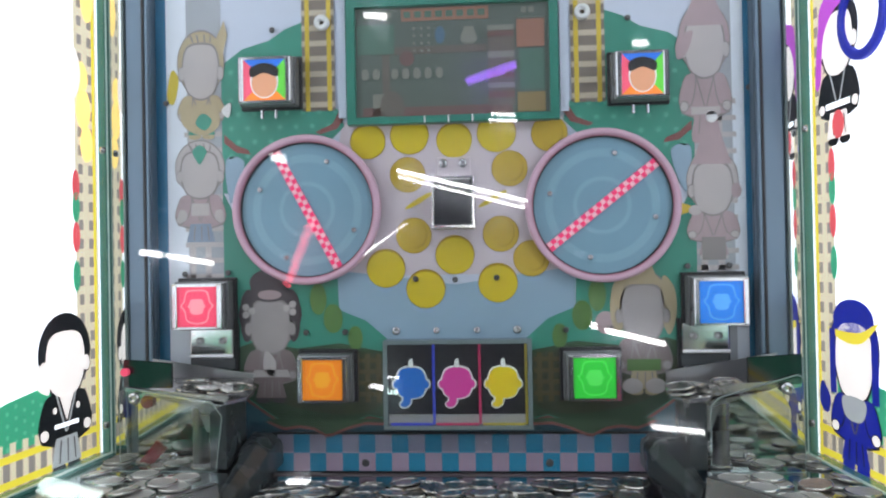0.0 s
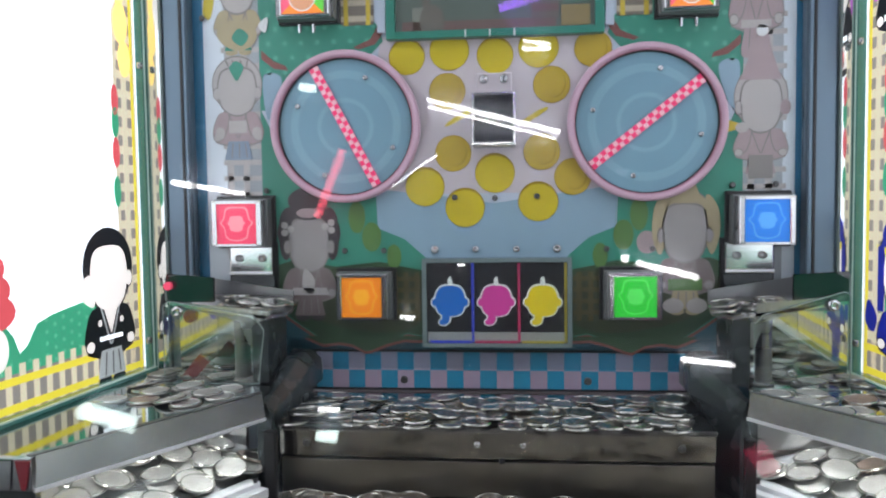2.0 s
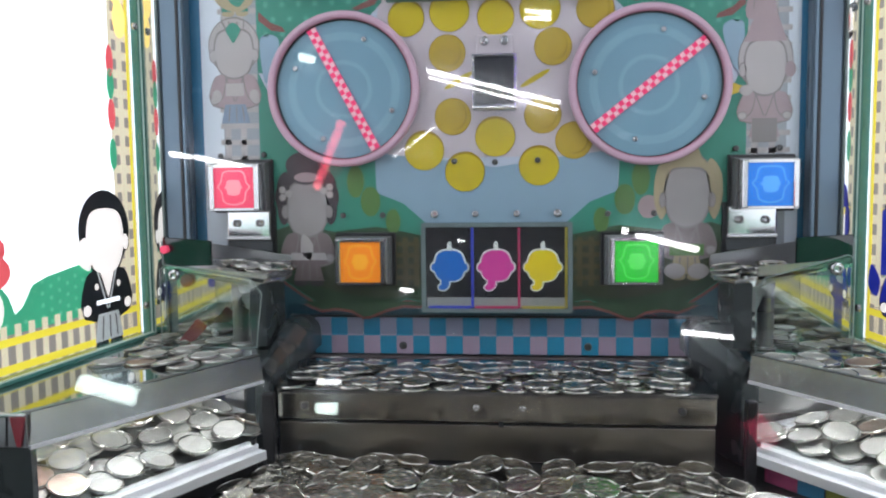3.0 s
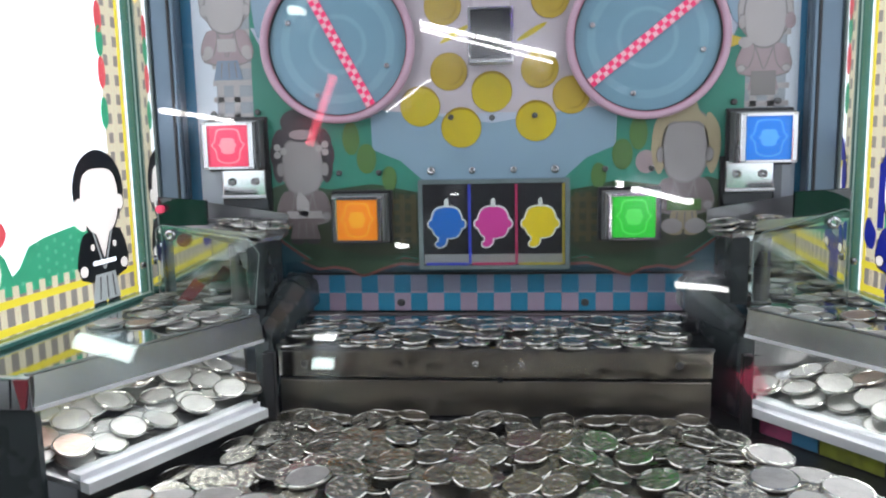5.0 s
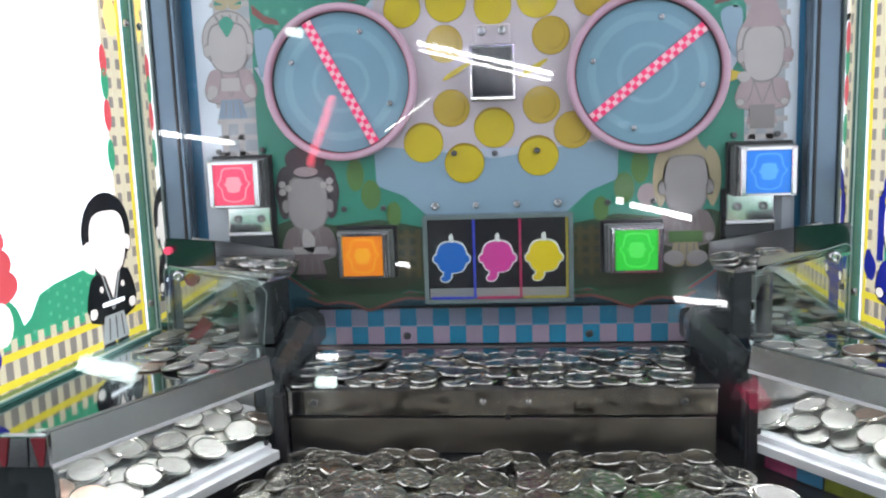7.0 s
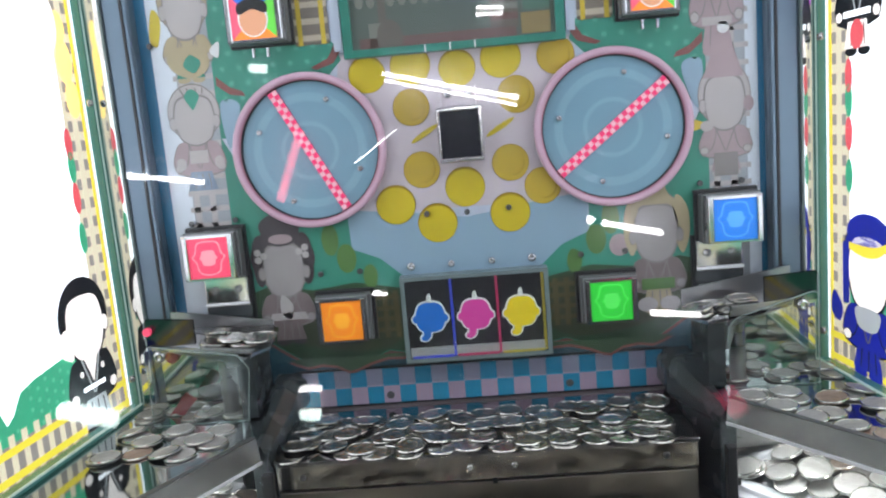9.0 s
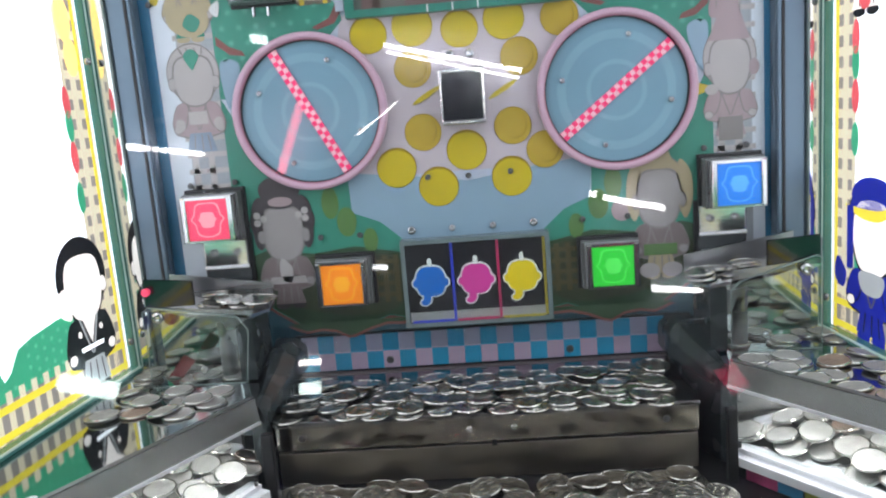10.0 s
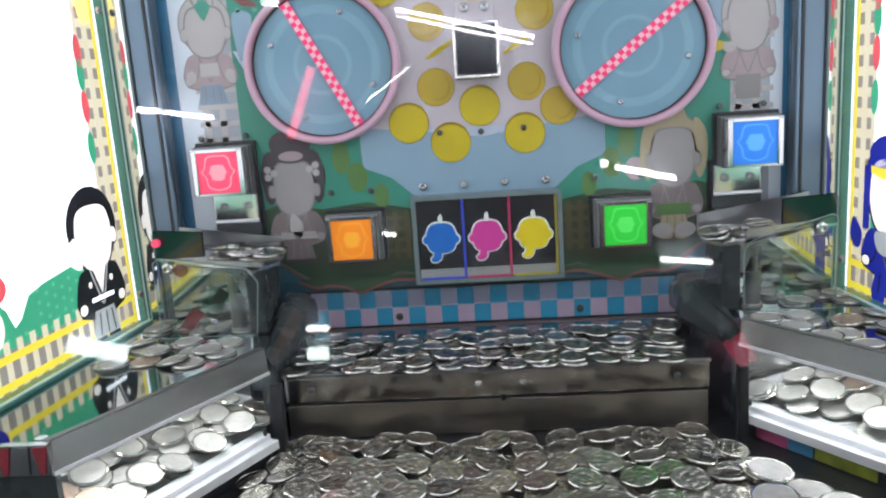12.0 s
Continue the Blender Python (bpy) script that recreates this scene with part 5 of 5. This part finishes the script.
# ---- upper chutes: clear plate, chrome tray, black bracket ----
def chute(sx):
    c = empty("medal_chute", pose(0, 0, 0))
    y = 0.578
    if sx < 0:
        plate = [(-0.245, 0.0612), (-0.173, 0.0612), (-0.168, 0.101), (-0.176, 0.112), (-0.240, 0.1225), (-0.245, 0.119)]
    else:
        plate = [(0.180, 0.0612), (0.243, 0.0612), (0.243, 0.126), (0.239, 0.1285), (0.186, 0.1130), (0.180, 0.106)]
    part("plate", prism(plate, y, y + 0.002), ACRYL, c, "clear acrylic front plate").visible_shadow = False
    bm = bmesh.new()
    n = len(plate)
    for i in range(n):
        a, b = plate[i], plate[(i + 1) % n]
        rod((a[0], y + 0.001, a[1]), (b[0], y + 0.001, b[1]), 0.0004, 6, bm)
    part("plate_edge", bm, ACRYL_DIM, c, "bright acrylic edge")
    # chrome tray sloping to the middle
    tin, tout, zin, zout = sx * 0.156, sx * 0.242, 0.1115, 0.1225
    bm = bmesh.new()
    v = [bm.verts.new(p) for p in ((tin + sx * 0.010, 0.580, zin), (tin, 0.600, zin), (tin + sx * 0.004, 0.628, zin), (tout, 0.628, zout), (tout, 0.580, zout))]
    w = [bm.verts.new((p.co.x, p.co.y, p.co.z - 0.0025)) for p in v]
    bm.faces.new(v)
    bm.faces.new(w[::-1])
    for i in range(5):
        bm.faces.new((v[i], w[i], w[(i + 1) % 5], v[(i + 1) % 5]))
    bmesh.ops.recalc_face_normals(bm, faces=bm.faces[:])
    part("tray", bm, CHROME, c, "chrome chute tray")
    lo, hi = sorted((tin + sx * 0.004, tout))
    bm = prism([(tin + sx * 0.004, zin), (tout, zout), (tout, zout + 0.015), (tin + sx * 0.004, zin + 0.013)], 0.6282, 0.6300)
    part("tray_back", bm, STEEL, c, "steel tray wall")
    if sx < 0:
        strip_pts = [(-0.176, 0.1045), (-0.166, 0.1100), (-0.162, 0.1150), (-0.242, 0.1225), (-0.242, 0.1210)]
    else:
        strip_pts = [(0.1795, 0.1070), (0.1840, 0.1070), (0.2405, 0.1245), (0.2405, 0.1260), (0.1820, 0.1205)]
    part("front_strip", prism(strip_pts, 0.5800, 0.5812), BEZEL, c, "tapered chrome strip")
    part("flap", prism([(sx * x, z) for x, z in ((0.188, 0.1145), (0.177, 0.1045), (0.172, 0.0890), (0.181, 0.0890), (0.187, 0.1040))], 0.5830, 0.5842), STEEL, c, "bent steel flap")
    part("underside", box((min(sx * 0.166, sx * 0.178), 0.582, 0.0620), (max(sx * 0.166, sx * 0.178), 0.628, zin - 0.0028)), BLACK_GLOSS, c, "dark block under the tray")
    lo, hi = sorted((sx * 0.207, sx * 0.243))
    part("bracket", prism([(lo, zout - 0.001), (hi, zout - 0.001), (hi, 0.1395), (lo, 0.1425)] if sx < 0 else [(lo, zout - 0.001), (hi, zout - 0.001), (hi, 0.1420), (lo, 0.1400)], 0.582, 0.586), SMOKE, c, "smoked bracket plate")
    part("bracket_edge", box((sx * 0.2435 - 0.0006, 0.5818, zout), (sx * 0.2435 + 0.0006, 0.5862, 0.140)), ACRYL_EDGE, c)
    part("screw", screw_head(-0.2330 if sx < 0 else 0.2312, y - 0.0002, 0.1150 if sx < 0 else 0.1195, 0.0044, 0.003), SCREW, c, "large steel screw")
    lo, hi = sorted((sx * 0.1800, sx * 0.2560))
    part("back_mirror", box((lo, 0.6310, 0.0612), (hi, 0.6330, 0.1085)), DARK_MIRROR, c, "dim mirror sheet behind the chute")
    part("screw", screw_head(sx * 0.205, y + 0.004, 0.072, 0.003, 0.003), SCREW, c)
    part("post", rod((sx * 0.192, 0.600, 0.0606), (sx * 0.192, 0.600, zin - 0.001), 0.006, 16), STEEL, c, "steel support post")
    if sx < 0:
        part("red_shape", prism([(-0.242, 0.0612), (-0.230, 0.0612), (-0.219, 0.0730), (-0.227, 0.0790)], 0.600, 0.602), PENNANT_RED, c, "flat red shape behind the clear plate")
        part("red_round", rod((-0.2330, 0.598, 0.1085), (-0.2330, 0.604, 0.1085), 0.0050, 16), PENNANT_RED, c, "small round red shape behind the clear plate")
        part("indicator", rod((-0.2400, 0.5805, 0.134), (-0.2400, 0.5770, 0.134), 0.0030, 14), B_RED, c, "small glowing red indicator")
    tagged(c, "clear acrylic medal chute with a chrome tray", "chute", "medal chutes")


chute(-1)
chute(1)

# ---- medals ----
R, T = 0.0109, 0.0018


def medal_mesh(name, seg, material, flat=False):
    prof = [(R - 0.0005, 0.0), (R, 0.0005), (R, T - 0.0005), (R - 0.0005, T), (R - 0.0010, T), (R - 0.0012, T - 0.0003), (R * 0.56, T - 0.0003), (R * 0.53, T - 0.0002), (R * 0.46, T - 0.0002), (R * 0.43, T - 0.0003)]
    verts, faces = [], []
    for r, z in prof:
        verts += [(r * math.cos(2 * math.pi * i / seg), r * math.sin(2 * math.pi * i / seg), z) for i in range(seg)]
    for k in range(len(prof) - 1):
        for i in range(seg):
            j = (i + 1) % seg
            faces.append((k * seg + i, k * seg + j, (k + 1) * seg + j, (k + 1) * seg + i))
    faces.append(tuple(range((len(prof) - 1) * seg, len(prof) * seg)))
    faces.append(tuple(range(seg))[::-1])
    if name is None:
        return verts, faces
    me = bpy.data.meshes.new(name)
    me.from_pydata(verts, [], faces)
    me.materials.append(material)
    me.materials.append(MEDAL_RIM)
    for k, f in enumerate(me.polygons):
        f.material_index = 1 if 2 * seg <= k < 5 * seg else 0
    me.update()
    return me


MEDAL_MESH = medal_mesh("medal", 28, MEDAL)
LIT_MESH = medal_mesh("medal", 28, MEDAL_LIT)
POLISHED_MESH = medal_mesh("medal", 28, MEDAL_POLISHED)
COPPER_MESH = medal_mesh("medal", 28, MEDAL_COPPER)


class Pile:
    """Lays medals one after another on what lies there already."""

    def __init__(self, x0, x1, y0, y1, floor, seed):
        self.x0, self.y0, self.res = x0, y0, 0.0015
        self.xs, self.ys = np.arange(x0, x1, self.res), np.arange(y0, y1, self.res)
        self.gx, self.gy = np.meshgrid(self.xs, self.ys, indexing="ij")
        self.h = np.vectorize(floor)(self.gx, self.gy).astype(float)
        self.rng = random.Random(seed)
        self.tri = np.array([(a, b, c) for a in range(20) for b in range(a + 1, 20) for c in range(b + 1, 20)])
        self.laid = []

    def lay(self, x, y, limit=0.22, lean=0.0):
        r = R * 0.97
        i0, i1 = max(0, int((x - r - self.x0) / self.res)), int((x + r - self.x0) / self.res) + 2
        j0, j1 = max(0, int((y - r - self.y0) / self.res)), int((y + r - self.y0) / self.res) + 2
        dx, dy, h = self.gx[i0:i1, j0:j1] - x, self.gy[i0:i1, j0:j1] - y, self.h[i0:i1, j0:j1]
        if not h.size:
            return None
        d2 = dx * dx + dy * dy
        inside = d2 <= r * r
        px, py, ph = dx[inside], dy[inside], h[inside]
        if len(ph) < 30:
            return None
        ang = ((np.arctan2(py, px) + math.pi) / (2 * math.pi) * 10).astype(int) % 10
        far = np.hypot(px, py) > r * 0.6
        pick = []
        for s in range(10):
            for f in (True, False):
                idx = np.nonzero((ang == s) & (far == f))[0]
                pick.append(idx[np.argmax(ph[idx])] if len(idx) else 0)
        cx, cy, ch = px[pick], py[pick], ph[pick]
        t = self.tri
        ax, ay, bx, by, ex, ey = cx[t[:, 0]], cy[t[:, 0]], cx[t[:, 1]], cy[t[:, 1]], cx[t[:, 2]], cy[t[:, 2]]
        den = (by - ey) * (ax - ex) + (ex - bx) * (ay - ey)
        ok = np.abs(den) > 1e-6
        den = np.where(ok, den, 1)
        l1, l2 = ((by - ey) * -ex + (ex - bx) * -ey) / den, ((ey - ay) * -ex + (ax - ex) * -ey) / den
        l3 = 1 - l1 - l2
        ok &= (l1 >= 0) & (l2 >= 0) & (l3 >= 0)
        height = np.where(ok, l1 * ch[t[:, 0]] + l2 * ch[t[:, 1]] + l3 * ch[t[:, 2]], -9)
        k = t[int(np.argmax(height))]
        m = np.array([[cx[i], cy[i], 1] for i in k])
        a, b, c = np.linalg.solve(m, ch[k]) if abs(np.linalg.det(m)) > 1e-9 else (0, 0, ph.max())
        b += lean
        s = math.hypot(a, b)
        if s > limit:
            a, b = a * limit / s, b * limit / s
        c = float(np.max(ph - a * px - b * py))
        top = a * dx + b * dy + c + T
        self.h[i0:i1, j0:j1] = np.where(inside, np.maximum(h, top), h)
        n = Vector((-a, -b, 1)).normalized()
        turn = n.to_track_quat("Z", "Y").to_matrix().to_4x4()
        w = Matrix.Translation((x, y, c + 0.0001)) @ turn @ Matrix.Rotation(self.rng.uniform(0, 6.28), 4, "Z")
        self.laid.append(w)
        return w

    def shingle(self, inside, count, gap, x0, x1, y0, y1, limit=0.4):
        """Medals laid from the back forwards, each leaning on those behind it."""
        spots, tries = [], 0
        while len(spots) < count and tries < 9000:
            tries += 1
            x, y = self.rng.uniform(x0, x1), self.rng.uniform(y0, y1)
            if inside(x, y) and all((x - a) ** 2 + (y - b) ** 2 > gap * gap for a, b in spots):
                spots.append((x, y))
        laid = [self.lay(x, y, limit, 0.05) for x, y in sorted(spots, key=lambda q: -q[1] + self.rng.uniform(0, 0.012))]
        return [w for w in laid if w is not None]

    def scatter(self, inside, count, gap, x0, x1, y0, y1, limit=0.22):
        """Medals at random places, no two of this layer closer than gap."""
        done, out, tries = [], [], 0
        while len(out) < count and tries < 6000:
            tries += 1
            x, y = self.rng.uniform(x0, x1), self.rng.uniform(y0, y1)
            if inside(x, y) and all((x - a) ** 2 + (y - b) ** 2 > gap * gap for a, b in done):
                w = self.lay(x, y, limit)
                if w is not None:
                    done.append((x, y))
                    out.append(w)
        return out


def medals(poses, label, group, copper=0.0, seed=3, mesh=MEDAL_MESH):
    rng = random.Random(seed)
    for w in poses:
        ob = new("medal", COPPER_MESH if rng.random() < copper else mesh)
        ob.matrix_basis = w
        tagged(ob, label, "medal", group)


def medal_layer(name, poses, label, material=MEDAL_STUFF):
    verts, faces = medal_mesh(None, 18, None, True)
    verts = np.array(verts)
    allv, allf, k = [], [], 0
    for w in poses:
        m = np.array(w)
        allv.append(verts @ m[:3, :3].T + m[:3, 3])
        allf += [tuple(i + k for i in f) for f in faces]
        k += len(verts)
    me = bpy.data.meshes.new(name)
    me.from_pydata(np.concatenate(allv).tolist(), [], allf)
    me.materials.append(material)
    me.materials.append(MEDAL_RIM)
    for k, f in enumerate(me.polygons):
        f.material_index = 1 if 2 * 18 <= k % len(faces) < 5 * 18 else 0
    tagged(new(name, me), label, "medals", kind="stuff")


def on_field(x, y):
    half = 0.140 if y > 0.517 else 0.137 + (0.517 - y) * 0.47
    return abs(x) < min(half, 0.22) and 0.31 < y < 0.531


# playfield: a closed bottom layer, then loose ones on top
pile = Pile(-0.25, 0.25, 0.28, 0.56, lambda x, y: -0.0160, 11)
base = []
for j in range(12):
    for i in range(20):
        x, y = -0.215 + 0.0222 * i + 0.0111 * (j % 2) + pile.rng.uniform(-0.001, 0.001), 0.318 + 0.0192 * j + pile.rng.uniform(-0.001, 0.001)
        if on_field(x, y):
            base.append(pile.lay(x, y))
base += pile.scatter(on_field, 170, 0.0155, -0.22, 0.22, 0.31, 0.530, 0.07)
base += pile.shingle(on_field, 200, 0.0140, -0.22, 0.22, 0.31, 0.530, 0.15)
base += pile.shingle(on_field, 150, 0.0150, -0.22, 0.22, 0.34, 0.529, 0.17)
loose = pile.shingle(on_field, 110, 0.0170, -0.22, 0.22, 0.34, 0.527, 0.20)
under = list(base)
# larger satin medals near the trays, the light on them put into their material
big = [pile.lay(x, y, 0.10) for x, y in ((0.180, 0.412), (0.149, 0.424), (0.203, 0.420), (0.172, 0.437), (0.155, 0.450), (0.192, 0.392), (0.160, 0.400), (-0.089, 0.404), (-0.156, 0.388), (-0.130, 0.386), (-0.175, 0.383), (-0.110, 0.372))]
medals([w @ Matrix.Scale(1.16, 4) for w in big if w], "larger satin nickel medal on the playfield heap, lit white by its material", "medals on the playfield", 0.0, 3, LIT_MESH)
medals(loose, "nickel medal lying on the playfield heap", "medals on the playfield", 0.0)

# pusher shelf
pile = Pile(-0.17, 0.17, 0.50, 0.66, lambda x, y: SHELF_Z if y > SHELF_Y else -0.5, 5)
rows = []
for j in range(4):
    for i in range(14):
        x, y = -0.1385 + 0.0216 * i + 0.009 * (j % 2) + pile.rng.uniform(-0.0022, 0.0022), SHELF_Y + 0.0060 + 0.0205 * j + pile.rng.uniform(-0.004, 0.0015)
        if abs(x) < 0.138 and y < P - 0.031 and pile.rng.random() > 0.04:
            w = pile.lay(x, y, 0.03)
            if w and j == 0:
                rows.append(w)
            elif w:
                under.append(w)
rows += pile.scatter(lambda x, y: True, 16, 0.0215, -0.138, 0.138, SHELF_Y + 0.006, SHELF_Y + 0.030, 0.12)
rows += pile.scatter(lambda x, y: True, 16, 0.0230, -0.132, 0.132, SHELF_Y + 0.028, P - 0.038, 0.12)
medals(rows, "shiny nickel medal on the pusher shelf", "medals on the pusher shelf", mesh=POLISHED_MESH)


# side decks
def in_deck(sx):
    def f(x, y):
        far, near = UNIT[sx][0], UNIT[sx][1]
        x = x * sx
        return x > abs(far[0]) + 0.021 + (far[1] - y) * (abs(near[0]) - abs(far[0])) / (far[1] - near[1]) and x < 0.262 and y < 0.620 and not (0.566 < y < 0.594) and x > 0.186
    return f


for sx, count, y0, group in ((-1, 20, 0.515, "medals on the deck"), (1, 34, 0.455, "medals on the deck")):
    pile = Pile(min(sx * 0.17, sx * 0.29), max(sx * 0.17, sx * 0.29), 0.42, 0.64, lambda x, y: 0.0605, 21 + sx)
    lo, hi = sorted((sx * 0.185, sx * 0.262))
    got = pile.scatter(in_deck(sx), count, 0.0225, lo, hi, y0, 0.62, 0.1)
    got += pile.scatter(in_deck(sx), count // 2, 0.024, lo, hi, y0, 0.62, 0.2)
    medals(got, "nickel medal lying on the mirror deck", group, 0.03, 4 + sx, LIT_MESH)


# trays behind the sloped windows
def tray_z(x, y, sx):
    return 0.0062 + max(0.0, lip_gap(x, y, sx)) * 0.28


tray_under = []
for sx in (-1, 1):
    def in_tray(x, y, sx=sx):
        return lip_gap(x, y, sx) > 0.0225 and x * sx < 0.284 and y < 0.545
    pile = Pile(min(sx * 0.14, sx * 0.30), max(sx * 0.14, sx * 0.30), 0.385, 0.565, lambda x, y, sx=sx: tray_z(x, y, sx), 31 + sx)
    lo, hi = sorted((sx * 0.16, sx * 0.286))
    tray_under += pile.scatter(in_tray, 48, 0.0172, lo, hi, 0.405, 0.552, 0.32)
    got = pile.scatter(in_tray, 34, 0.0185, lo, hi, 0.405, 0.548, 0.34)
    medals(got, "nickel medal in the tray behind the clear window", "medals in the trays", 0.08, 8 + sx, LIT_MESH)

# chute trays
for sx in (-1, 1):
    pile = Pile(min(sx * 0.14, sx * 0.25), max(sx * 0.14, sx * 0.25), 0.57, 0.64, lambda x, y: 0.1115 + max(0, abs(x) - 0.160) * 0.135, 41 + sx)
    lo, hi = sorted((sx * 0.163, sx * 0.200))
    got = pile.scatter(lambda x, y: True, 7, 0.0170, lo, hi, 0.594, 0.615, 0.12) + pile.scatter(lambda x, y: True, 4, 0.0180, lo, hi, 0.594, 0.612, 0.16)
    medals(got, "shiny nickel medal in the chute tray", "medals in the chutes", 0.0, 6 + sx, POLISHED_MESH)

medal_layer("medal_layer", under, "closed lower layers of nickel medals in the machine")
medal_layer("medal_layer", tray_under, "lower medals of the two side trays, nickel", MEDAL_LIT)
